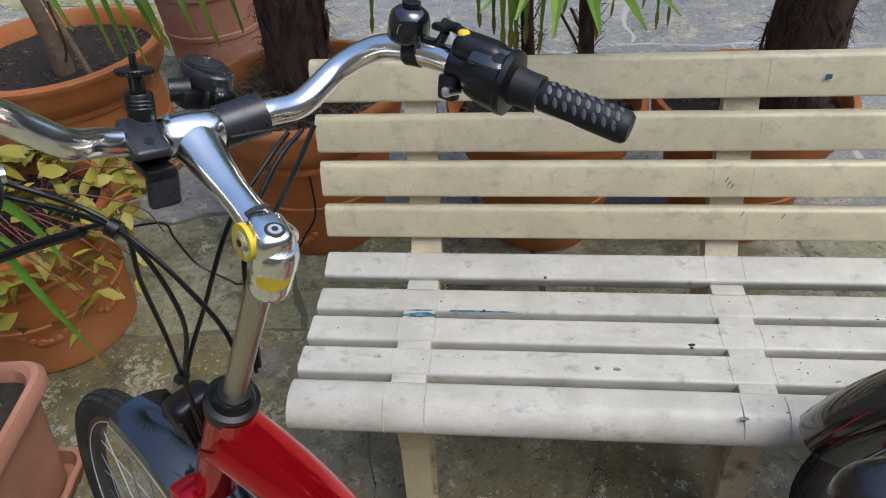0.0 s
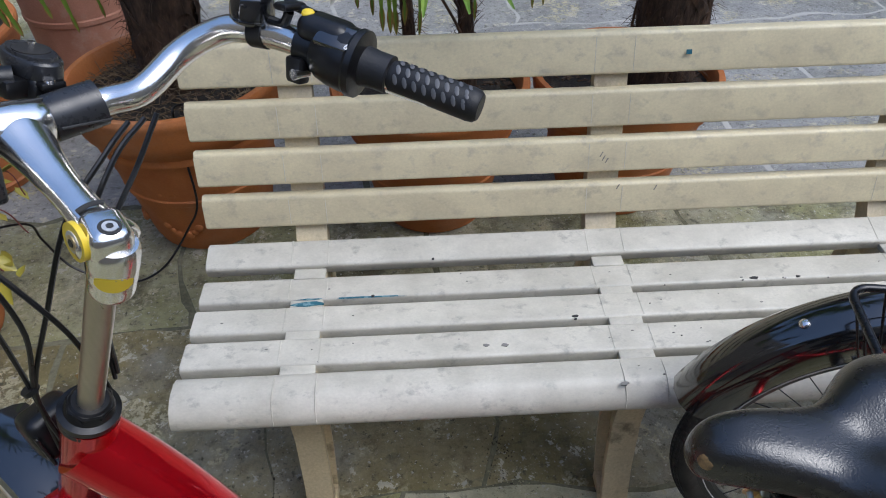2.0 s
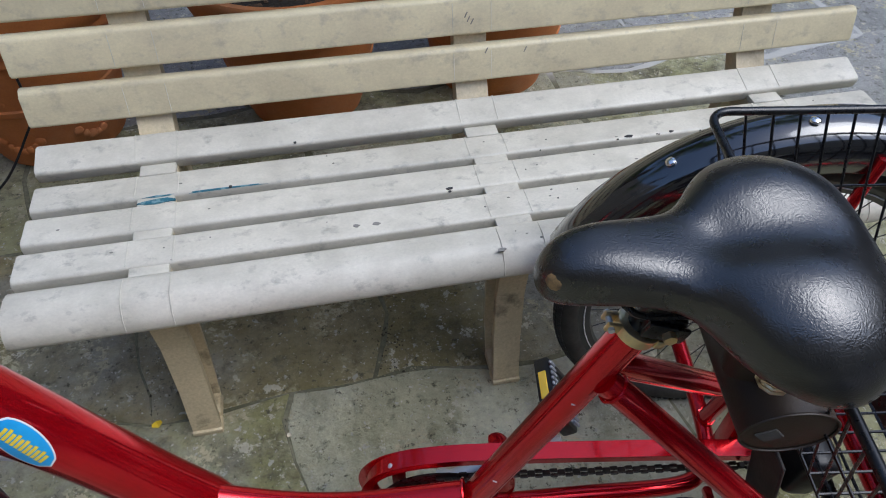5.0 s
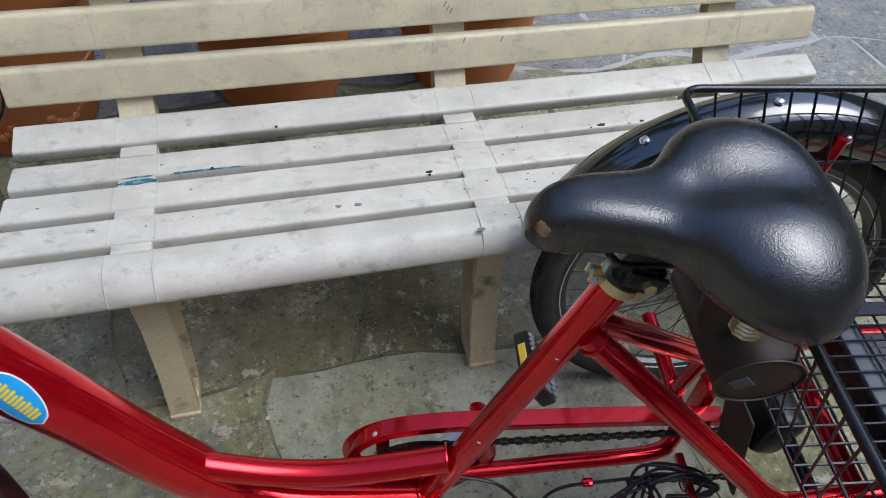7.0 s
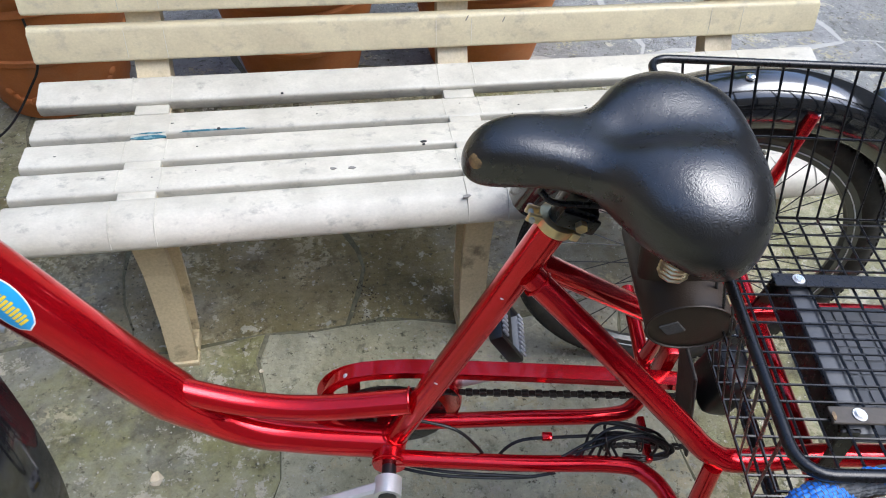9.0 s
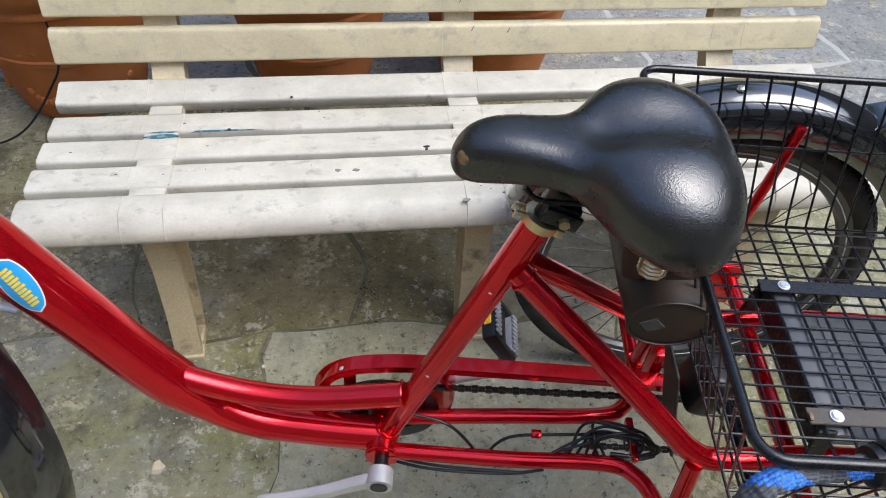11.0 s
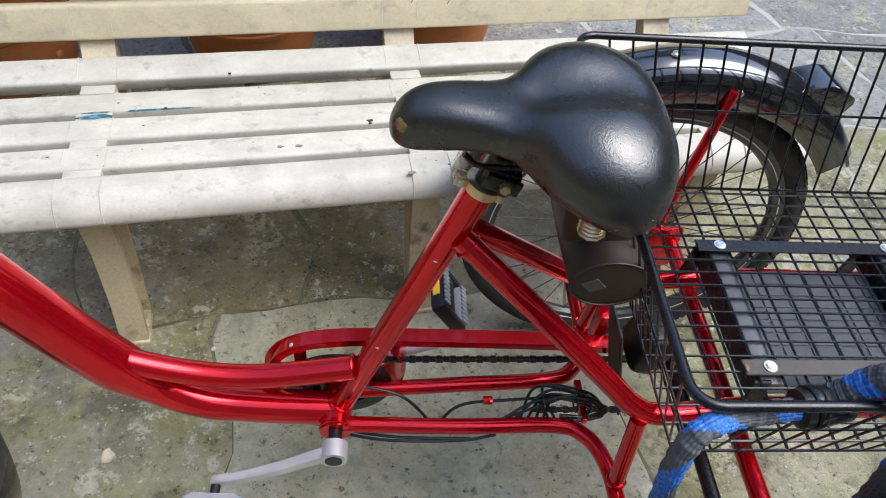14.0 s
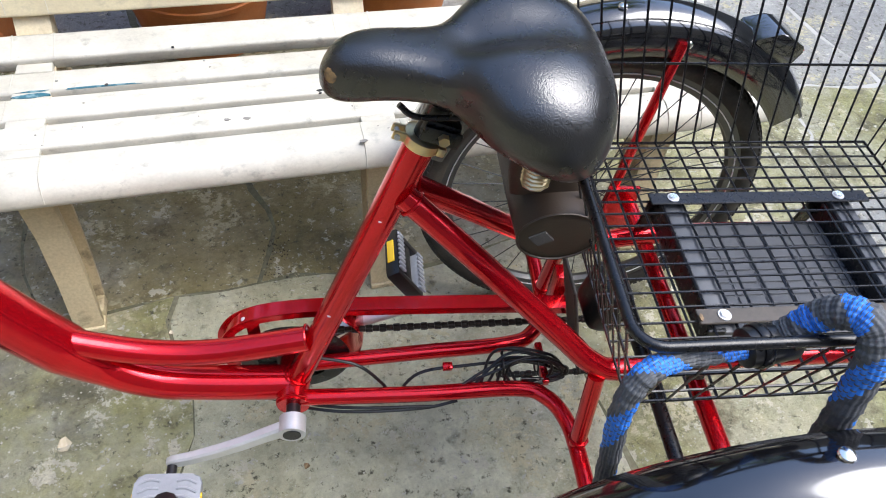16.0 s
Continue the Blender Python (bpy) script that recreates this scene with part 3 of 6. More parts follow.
def wheel(parent, m, spoke_mat, lean=0):
    hub = part("wheel", rod((0, -0.045, 0), (0, 0.045, 0), 0.022), M["black"], parent, "", m)
    bm = bmesh.new()
    ring = [(0.312 * math.cos(a), 0, 0.312 * math.sin(a)) for a in (2 * math.pi * k / 72 for k in range(72))]
    sweep(bm, ring, 0.0225, 14, 1.0, False, True)
    part("tyre", bm, M["rubber"], hub)
    bm = bmesh.new()
    prof = [(0.295, 0.013), (0.272, 0.010), (0.268, 0), (0.272, -0.010), (0.295, -0.013), (0.29, 0)]
    rings = [[bm.verts.new((r * math.cos(a), w, r * math.sin(a))) for r, w in prof] for a in (2 * math.pi * k / 72 for k in range(72))]
    for i in range(72):
        a, b = rings[i], rings[(i + 1) % 72]
        for k in range(6):
            bm.faces.new((a[k], a[(k + 1) % 6], b[(k + 1) % 6], b[k]))
    part("rim", bm, M["rim"], hub)
    for s in (-1, 1):
        part("rim_stripe", torus(0.283, 0.0012, s * 0.0128), M["white"], hub)
    # tread blocks
    me = finish(block((0.0035, 0.0075, 0.0095), (0, 0, 0), 0.001, 1), "tread_block")
    bm = bmesh.new()
    for k in range(150):
        a = 2 * math.pi * k / 150
        for w, off in ((-0.016, 0), (-0.006, 0.5), (0.006, 0), (0.016, 0.5)):
            aa = a + off * 2 * math.pi / 150
            rr = 0.312 + math.sqrt(0.0225**2 - w * w) + 0.0002
            t = Matrix.Rotation(-aa, 4, "Y") @ Matrix.Translation((rr, w, 0)) @ Matrix.Rotation(w * 40, 4, "Z")
            b2 = len(bm.verts)
            bm.from_mesh(me)
            bm.verts.ensure_lookup_table()
            bmesh.ops.transform(bm, matrix=t, verts=bm.verts[b2:])
    tr = part("tread", bm, M["rubber"], hub)
    tagged(tr, kind="stuff")
    for k in range(32):
        a = 2 * math.pi * (k + 0.5) / 32
        side = 0.026 if k % 2 else -0.026
        h = a + (0.42 if (k // 2) % 2 else -0.42)
        part("spoke", rod((0.02 * math.cos(h), side, 0.02 * math.sin(h)), (0.27 * math.cos(a), 0, 0.27 * math.sin(a)), 0.0011, 5), spoke_mat, hub)
    return hub


def torus(r, w, y=0.0, n=64):
    return sweep(bmesh.new(), [(r * math.cos(a), y, r * math.sin(a)) for a in (2 * math.pi * k / n for k in range(n))], w, 6, 1.0, False, True)


def fender_shell(r, half, a0, a1, n=40, thick=0.003, drop=0.02):
    """A curved guard round the wheel's axle (y), from angle a0 to a1 in degrees, with rolled edges."""
    bm = bmesh.new()
    fall = min(drop * 0.35, 0.0147)
    prof = [(-half, -drop), (-half * 0.98, -fall - 0.01), (-half * 0.92, -fall), (-half * 0.6, 0.0), (0, 0.006), (half * 0.6, 0.0), (half * 0.92, -fall), (half * 0.98, -fall - 0.01), (half, -drop)]
    prof = prof + [(w * 0.96, d - thick) for w, d in prof[::-1]]
    rings = []
    for i in range(n + 1):
        a = radians(a0 + (a1 - a0) * i / n)
        rings.append([bm.verts.new(((r + d) * math.cos(a), w, (r + d) * math.sin(a))) for w, d in prof])
    k = len(prof)
    for a, b in zip(rings, rings[1:]):
        for j in range(k):
            bm.faces.new((a[j], a[(j + 1) % k], b[(j + 1) % k], b[j]))
    bm.faces.new(rings[0][::-1])
    bm.faces.new(rings[-1])
    return bm


def dome(at, r, normal=(0, 0, 1)):
    bm = bmesh.new()
    bmesh.ops.create_uvsphere(bm, u_segments=10, v_segments=6, radius=r)
    bmesh.ops.scale(bm, vec=(1, 1, 0.55), verts=bm.verts)
    q = Vector((0, 0, 1)).rotation_difference(Vector(normal)).to_matrix().to_4x4()
    return moved(bm, Matrix.Translation(at) @ q)


def band(path, w, h, per=6):
    """A flat strip with a rectangular section (w along y, h across) that follows a line in the x-z plane."""
    p = smooth_path(path, per)
    bm = bmesh.new()
    rings = []
    for i, q in enumerate(p):
        d = (p[min(i + 1, len(p) - 1)] - p[max(i - 1, 0)]).normalized()
        n = Vector((-d.z, 0, d.x))
        rings.append([bm.verts.new(q + Vector((0, a * w / 2, 0)) + n * (b * h / 2)) for a, b in ((-1, -1), (1, -1), (1, 1), (-1, 1))])
    for a, b in zip(rings, rings[1:]):
        for k in range(4):
            bm.faces.new((a[k], a[(k + 1) % 4], b[(k + 1) % 4], b[k]))
    bm.faces.new(rings[0][::-1])
    bm.faces.new(rings[-1])
    return bm


def weld_ring(at, direction, r):
    d = Vector(direction).normalized()
    side = d.orthogonal().normalized()
    up = d.cross(side)
    pts = []
    for k in range(28):
        a = 2 * math.pi * k / 28
        rr = r + 0.0005 * math.sin(9 * a)
        pts.append(Vector(at) + rr * (math.cos(a) * side + math.sin(a) * up))
    return sweep(bmesh.new(), pts, 0.002, 6, 1.0, False, True)


def rounded_plate(w, d, h, r):
    """A flat plate with rounded corners and edges."""
    bm = prism(rounded([(-d / 2, -w / 2), (d / 2, -w / 2), (d / 2, w / 2), (-d / 2, w / 2)], r), -h / 2, h / 2, 0.005)
    return moved(bm, Matrix(((0, 0, 1, 0), (0, 1, 0, 0), (1, 0, 0, 0), (0, 0, 0, 1))))


def build_trike():
    root = thing("tricycle", TRIKE, "red adult tricycle with black saddle and wire basket", "tricycle")
    P = lambda name, bm, m, label="", parent=None: part(name, bm, M[m], parent or root, label)
    # tubes
    P("head_tube", rod((-0.083, 0, 0.665), (-0.013, 0, 0.834), 0.0285, 22), "red")
    P("main_tube", tube([(-0.038, 0, 0.785), (0.025, 0, 0.70), (0.10, 0, 0.575), (0.165, 0, 0.458), (0.228, 0, 0.368), (0.30, 0, 0.316), (0.39, 0, 0.298), (0.50, 0, 0.29)], [0.0395] * 8 + [0.039, 0.0385, 0.038, 0.0375] + [0.037] * 10 + [0.0345, 0.0325, 0.0305] + [0.0285] * 8 + [0.0275] * 10, 26), "red")
    P("upper_tube", tube([(0.182, 0, 0.441), (0.228, 0, 0.416), (0.31, 0, 0.389), (0.40, 0, 0.384), (0.535, 0, 0.409)], 0.019, 18), "red")
    P("seat_tube", rod((0.505, 0, 0.285), (0.685, 0, 0.788), 0.0185, 22), "red")
    P("bottom_bracket", rod((0.505, -0.042, 0.288), (0.505, 0.042, 0.288), 0.0245, 22), "red")
    P("weld", weld_ring((0.534, 0, 0.412), (0.13, 0, 0.024), 0.019), "red")
    P("weld", weld_ring((0.512, 0, 0.31), (0.17, 0, 0.47), 0.020), "red")
    P("weld", weld_ring((0.505, -0.036, 0.288), (0, 1, 0), 0.0255), "red")
    for s in (-1, 1):
        P("chainstay", tube([(0.515, s * 0.03, 0.292), (0.70, s * 0.038, 0.30), (0.85, s * 0.042, 0.31), (0.895, s * 0.06, 0.312), (0.918, s * 0.10, 0.314), (0.925, s * 0.16, 0.316), (0.925, s * 0.30, 0.318)], 0.0128), "red")
        P("seat_stay", tube([(0.664, s * 0.012, 0.71), (0.75, s * 0.042, 0.633), (0.872, s * 0.086, 0.522), (0.918, s * 0.106, 0.484), (0.965, s * 0.115 + 0.006, 0.468), (1.10, s * 0.118 + 0.021, 0.466), (1.38, s * 0.118 + 0.021, 0.466)], 0.0158), "red")
        P("strut", rod((0.925, s * 0.118, 0.47), (0.925, s * 0.145, 0.316), 0.0122), "red")
        P("weld", weld_ring((0.925, s * 0.142, 0.332), (0, s * 0.027, -0.154), 0.0132), "red")
        P("weld", weld_ring((0.674, s * 0.016, 0.70), (0.086, s * 0.03, -0.077), 0.0165), "red")
        P("fender_stay", rod((1.077, s * 0.315, 0.36), (1.117, s * 0.325, 0.70), 0.009), "red")
        P("axle_plate", block((0.06, 0.01, 0.1), (1.098, s * 0.305, 0.36), 0.003), "red")
    P("frame_bridge", block((0.012, 0.075, 0.016), (0.90, 0, 0.312), 0.003), "red")
    P("bridge_plate", block((0.02, 0.03, 0.11), (0.925, 0.085, 0.39), 0.004), "red")
    P("axle_tube", rod((1.115, -0.31, 0.37), (1.115, 0.31, 0.37), 0.0145), "red")
    P("rear_bar", rod((1.04, -0.31, 0.38), (1.04, 0.31, 0.38), 0.011), "blackpaint")
    # wheels and guards
    for s in (-1, 1):
        m = pose(1.057, s * 0.372, R)
        wheel(root, m, M["darkspoke"])
        f = part("fender", fender_shell(0.393, 0.046, 35, 160, 44, 0.003, 0.062), M["gloss"], root, "", m @ Matrix.Translation((0.010, 0, 0.008)))
        for a in ((125, 97) if s > 0 else (97,)):
            part("bolt", dome((0.3985 * math.cos(radians(a)), -s * 0.012, 0.3985 * math.sin(radians(a))), 0.008, (math.cos(radians(a)), 0, math.sin(radians(a)))), M["chrome"], f)
        part("bolt", dome((0.06, -s * 0.0465, 0.351), 0.007, (0, -s, 0)), M["chrome"], f)
        flap = prism(rounded([(-0.044, 0.02), (0.044, 0.02), (0.038, -0.03), (0.0, -0.05), (-0.038, -0.03)], 0.012), -0.003, 0.003, 0.001)
        polar = lambda a, r: Matrix.Rotation(radians(-a), 4, "Y") @ Matrix.Translation((r, 0, 0))
        part("mud_flap", moved(flap, polar(36, 0.380)), M["gloss"], f)
        lens_box = prism(rounded([(0.0, 0.045), (0.0, -0.05), (0.042, -0.045), (0.038, 0.01)], 0.008), -0.033, 0.033, 0.004)
        part("lamp_bracket", moved(lens_box, polar(57.5, 0.388) @ Matrix(((0, 1, 0, 0), (1, 0, 0, 0), (0, 0, 1, 0), (0, 0, 0, 1)))), M["gloss"], f)
        part("tail_reflector", block((0.034, 0.046, 0.008), (0, 0, 0), 0.003, 2, polar(57.5, 0.409) @ Matrix.Translation((0, 0, -0.052))), M["tail"], f)
    # steering head, turned to the right
    S = lambda name, bm, m, label="", parent=None: part(name, moved(bm, BAR_TURNED), M[m], parent or root, label)
    tilt = LEAN.to_track_quat("Z", "Y").to_matrix().to_4x4()
    up = Matrix.Translation((-0.008, 0, 0.823)) @ tilt
    ring = lambda prof, n=32: moved(lathe([(r * 0.88, z) for r, z in prof], n), up)
    S("headset", ring([(0.028, 0), (0.033, 0.003), (0.033, 0.009), (0.029, 0.012), (0.0345, 0.014), (0.0345, 0.022), (0.028, 0.025), (0.024, 0.036), (0.020, 0.039)]), "black")
    S("lock_nut", ring([(0.0255, 0.026), (0.0265, 0.028), (0.0265, 0.035), (0.0245, 0.037)], 8), "black")
    S("stem_post", rod((0.0, 0, 0.84), (0.088, 0, 1.043), 0.0126, 24), "brushed")
    S = lambda name, bm, m, label="", parent=None: part(name, moved(bm, Matrix.Translation((0.008, 0, 0.002)) @ BAR_TURNED), M[m], parent or root, label)
    S("stem_clamp", tube([(0.082, 0, 1.024), (0.087, 0, 1.036), (0.0945, 0, 1.056), (0.1, 0, 1.074)], [0.018, 0.0186] + [0.0188] * 5 + [0.0194] * 4 + [0.0202] * 5 + [0.02, 0.0194, 0.018], 28), "chrome")
    S("stem_neck", tube([(0.096, 0, 1.068), (0.088, 0, 1.0725), (0.066, 0, 1.083), (0.02, 0, 1.099), (-0.025, 0, 1.116), (-0.05, 0, 1.126)], [0.021, 0.0235, 0.025, 0.0258, 0.026, 0.026, 0.0256, 0.0246, 0.0232, 0.0214, 0.0197, 0.0182, 0.017, 0.0163, 0.0158, 0.0156, 0.0156, 0.0158, 0.0163, 0.017, 0.0178, 0.0188, 0.02, 0.0212, 0.0224, 0.0235, 0.0245, 0.0252, 0.0256, 0.0256, 0.025], 28, 6, 0.8), "chrome")
    S("stem_boss", sweep(bmesh.new(), [(-0.049, y, 1.126) for y in (-0.027, -0.025, -0.015, 0.0, 0.015, 0.025, 0.027)], [0.019, 0.0208, 0.0225, 0.0232, 0.0225, 0.0208, 0.019], 26), "chrome")
    # a dark bar in place of the shaded gap
    S("boss_gap", block((0.0022, 0.046, 0.0025), (-0.044, 0.003, 1.1483), 0.0008, 1, None), "scuff_and_hole_shade")
    S("pivot_cap", disc_along((0.0845, -0.0195, 1.0765), (0.0845, -0.0238, 1.0765), 0.0165, 32), "yellow", "yellow ring round the stem pivot bolt")
    S("pivot_washer", disc_along((0.0845, -0.0232, 1.0765), (0.0845, -0.0247, 1.0765), 0.0098, 28), "alloy")
    S("pivot_bolt", disc_along((0.0845, -0.0243, 1.0765), (0.0845, -0.0257, 1.0765), 0.0068, 24), "gold")
    # black hexagon laid on the bolt for the shade in its recess
    S("bolt_recess", disc_along((0.0845, -0.0255, 1.0765), (0.0845, -0.0263, 1.0765), 0.0036, 6), "black")
    head = Matrix.Translation((0.0965, -0.0025, 1.0893)) @ Vector((0.26, -0.05, 0.96)).to_track_quat("Z", "Y").to_matrix().to_4x4()
    S("stem_head", moved(block((0.034, 0.042, 0.034), (0, 0, -0.013), 0.0105, 5, pose(0, 0, 0, 0, 0, 0 if abs(head.to_3x3()[0][1]) > 0.5 else 90)), head), "chrome")
    face = Matrix.Translation((0.1045, -0.0035, 1.0901)) @ Vector((0.30, -0.05, 0.95)).to_track_quat("Z", "Y").to_matrix().to_4x4()
    # dark discs painted as the shade round and inside the bolt
    S("bolt_recess", moved(disc_along((0, 0, -0.003), (0, 0, 0.0012), 0.0088), face), "scuff_and_hole_shade")
    S("stem_bolt", moved(disc_along((0, 0, 0), (0, 0, 0.002), 0.0058), face), "alloy")
    S("bolt_socket", moved(disc_along((0, 0, 0), (0, 0, 0.0026), 0.003, 6), face), "scuff_and_hole_shade")
    # no slot is cut: a dark rod stands for its shade
    S("stem_slot", tube([(0.073, -0.0125, 1.0945), (0.0735, -0.006, 1.0972), (0.074, -0.0005, 1.0982), (0.0745, 0.005, 1.098), (0.075, 0.0085, 1.0972)], 0.0022, 8), "scuff_and_hole_shade")
    bm = bmesh.new()
    for i in range(9):
        for j in (0, 1):
            a = radians(-75 + 11 * i + 4)
            bm.verts.new((0.0206 * math.cos(a), 0.0206 * math.sin(a), (j * 2 - 1) * 0.0085 * math.sqrt(max(0.05, 1 - ((i - 4) / 4.4) ** 2))))
    bm.verts.ensure_lookup_table()
    for i in range(8):
        bm.faces.new((bm.verts[2 * i], bm.verts[2 * i + 2], bm.verts[2 * i + 3], bm.verts[2 * i + 1]))
    S("warning_label", moved(bm, Matrix.Translation((0.0908, 0, 1.048)) @ Matrix((Vector((1, 0, -0.43)).normalized(), Vector((0, 1, 0)), LEAN)).transposed().to_4x4()), "yellow", "small yellow warning label")
    S = lambda name, bm, m, label="", parent=None: part(name, moved(bm, Matrix.Translation((0.005, 0, 0.008)) @ BAR_TURNED), M[m], parent or root, label)
    bar = [(0.255, 0.257, 1.169), (0.184, 0.232, 1.179), (0.108, 0.203, 1.196), (0.060, 0.195, 1.199), (0.022, 0.185, 1.198), (-0.004, 0.171, 1.187), (-0.020, 0.149, 1.169), (-0.023, 0.110, 1.141), (-0.040, 0.083, 1.131), (-0.048, 0.045, 1.123), (-0.052, 0.020, 1.118)]
    full = [(b, -v, z) for b, v, z in bar] + bar[::-1]
    S("handlebar", tube(full, 0.0132, 20, 7), "chrome")
    # right side: bell, twist shifter, grip
    d = (Vector(bar[0]) - Vector(bar[2])).normalized()
    at = lambda t: Vector(bar[2]) + d * (t * 0.789 - 0.016)
    for side in (1, -1):
        flip = Matrix.Diagonal((1, side, 1, 1))
        F = lambda name, bm, m, label="": S(name, moved(bm, flip), m, label)
        F("shifter_clamp", sweep(bmesh.new(), (at(0.005), at(0.03)), 0.0172, 22), "black")
        F("clamp_lug", moved(block((0.02, 0.014, 0.024), (0, 0, 0), 0.004), Matrix.Translation(at(0.014) + Vector((0, -0.012, -0.02)))), "black")
        F("clamp_bolt", moved(disc_along((0, -0.008, 0), (0, 0.008, 0), 0.0052, 12), Matrix.Translation(at(0.014) + Vector((0.006, -0.014, -0.022)))), "chrome")
        if side == 1:
            F("twist_shifter", sweep(bmesh.new(), [at(t) for t in (0.028, 0.036, 0.05, 0.066, 0.074)], [0.0205, 0.0245, 0.0275, 0.029, 0.0285], 24), "black", "black twist gear shifter")
            F("shifter_hood", moved(block((0.052, 0.036, 0.026), (0, 0, 0), 0.0125, 5), Matrix.Translation(at(0.040) + Vector((0, 0, 0.018))) @ d.to_track_quat("X", "Z").to_matrix().to_4x4()), "black")
            F("shifter_window", moved(block((0.034, 0.026, 0.008), (0, 0, 0), 0.0035), Matrix.Translation(at(0.052) + Vector((0.010, -0.011, 0.019))) @ d.to_track_quat("X", "Z").to_matrix().to_4x4() @ pose(0, 0, 0, 35)), "gloss")
            fig = bpy.data.curves.new("digit", "FONT")
            fig.body, fig.size, fig.extrude, fig.align_x, fig.align_y = "6", 0.0085, 0.0002, "CENTER", "CENTER"
            glyph = bpy.data.objects.new("digit", fig)
            way = Vector((0.36, -0.47, 0.8)).normalized()
            right = (d - way * d.dot(way)).normalized()
            bm = bmesh.new()
            bm.from_mesh(bpy.data.meshes.new_from_object(glyph))
            bpy.data.objects.remove(glyph)
            F("shifter_digit", moved(bm, Matrix.Translation(Vector((0.1575, 0.1966, 1.2062)) + way * 0.0006) @ Matrix((right, way.cross(right), way)).transposed().to_4x4()), "white", "white gear number")
            F("cable_adjuster", sweep(bmesh.new(), (at(0.024) + Vector((0, 0, 0.028)), at(-0.016) + Vector((0, 0.004, 0.03))), 0.0045, 10), "black")
            F("shifter_button", dome(at(0.02) + Vector((0.002, -0.006, 0.030)), 0.006, (0.2, -0.3, 1)), "yellow")
        F("collar", sweep(bmesh.new(), [at(t) for t in (0.072, 0.076, 0.083, 0.087)], [0.0285, 0.0305, 0.03, 0.019], 28), "black")
        F("grip_sleeve", sweep(bmesh.new(), [at(t) for t in (0.085, 0.10, 0.118)], [0.0185, 0.0168, 0.0168], 24), "grip")
        F("grip", sweep(bmesh.new(), [at(t) for t in (0.119, 0.123, 0.16, 0.215, 0.222, 0.226)], [0.0130, 0.0142, 0.0142, 0.0150, 0.0142, 0.0115], 24), "grip", "black rubber grip with oval grey insets")
        nrm0 = Vector((0, 0, 1)) - d * d.z
        nrm0.normalize()
        cross = d.cross(nrm0)
        for row, ang in enumerate((-28, 8, 44, 80)):
            nn = math.cos(radians(ang)) * nrm0 + math.sin(radians(ang)) * cross
            for k in range(8):
                t = 0.13 + 0.0115 * k
                o = dome((0, 0, 0), 0.0036)
                bmesh.ops.scale(o, vec=(0.6, 1.35, 0.2), verts=o.verts)
                F("grip_inset", moved(o, Matrix.Translation(at(t) + nn * 0.0146) @ Matrix((d, nn.cross(d), nn)).transposed().to_4x4() @ pose(0, 0, 0, 0, 0, 25)), "gripinset")
    bx, by, bz = 0.044, 0.188, 1.194
    S("bell", moved(lathe([(0.018, 0), (0.0203, 0.003), (0.0203, 0.0045), (0.0196, 0.005), (0.0196, 0.006), (0.0203, 0.0065), (0.0203, 0.011), (0.0196, 0.021), (0.0172, 0.027), (0.0122, 0.0308), (0.007, 0.032)], 32), Matrix.Translation((bx, by, bz + 0.015)) @ pose(0, 0, 0, 4, 8)), "gloss", "black bicycle bell")
    S("bell_top", moved(lathe([(0.009, 0.0), (0.009, 0.004), (0.007, 0.005)], 20), Matrix.Translation((bx + 0.005, by - 0.002, bz + 0.0465)) @ pose(0, 0, 0, 4, 8)), "black")
    S("bell_strap", sweep(bmesh.new(), (Vector(bar[4]).lerp(Vector(bar[3]), 0.55), Vector(bar[4]).lerp(Vector(bar[3]), 0.95)), 0.0145, 20), "black")
    S("bell_arm", tube([(bx + 0.018, by + 0.004, bz + 0.018), (bx + 0.036, by + 0.006, bz + 0.018), (bx + 0.045, by + 0.006, bz + 0.03)], 0.0045, 10), "black")
    S("bell_thumb", block((0.017, 0.025, 0.007), (bx + 0.047, by + 0.005, bz + 0.035), 0.003, 2), "black")
    # mounts clamped beside the stem
    S("mount_sleeve", disc_along((-0.0505, 0.034, 1.121), (-0.044, 0.078, 1.130), 0.0215, 28), "mount")
    S("mount_rib", disc_along((-0.0505, 0.030, 1.1205), (-0.0503, 0.035, 1.121), 0.0188, 28), "black")
    # dark strip for the shade in the sleeve's split
    S("mount_sleeve_split", block((0.0025, 0.046, 0.0025), (-0.0255, 0.056, 1.119), 0.0006, 1), "scuff_and_hole_shade")
    S("mount_tongue", block((0.034, 0.022, 0.007), (-0.086, 0.052, 1.143), 0.002, 2, None), "black")
    S("mount_rivet", disc_along((-0.074, 0.05, 1.145), (-0.074, 0.05, 1.1485), 0.0055, 16), "chrome")
    pl = lathe([(0.024, 0), (0.026, 0.003), (0.026, 0.016), (0.0245, 0.018), (0.022, 0.0185), (0.0215, 0.0215), (0.014, 0.022)], 36)
    bmesh.ops.scale(pl, vec=(1.3, 0.8, 1), verts=pl.verts)
    lay = Matrix.Translation((-0.107, 0.05, 1.148)) @ pose(0, 0, 0, -4, 8, 10)
    S("camera_mount", moved(pl, lay), "mount", "black plastic camera mount plate")
    S("mount_body", moved(block((0.052, 0.034, 0.036), (0, 0, -0.014), 0.007, 3), lay), "black")
    S("mount_lug", moved(block((0.02, 0.03, 0.018), (0.008, -0.022, -0.008), 0.004, 2), lay), "black")
    S("mount_disc", moved(lathe([(0.0165, 0.021), (0.0165, 0.0228), (0.013, 0.0232)], 30), lay), "rubber")
    S("mount_screw", moved(disc_along((0, 0, 0.022), (0, 0, 0.029), 0.0034, 12), lay), "chrome")
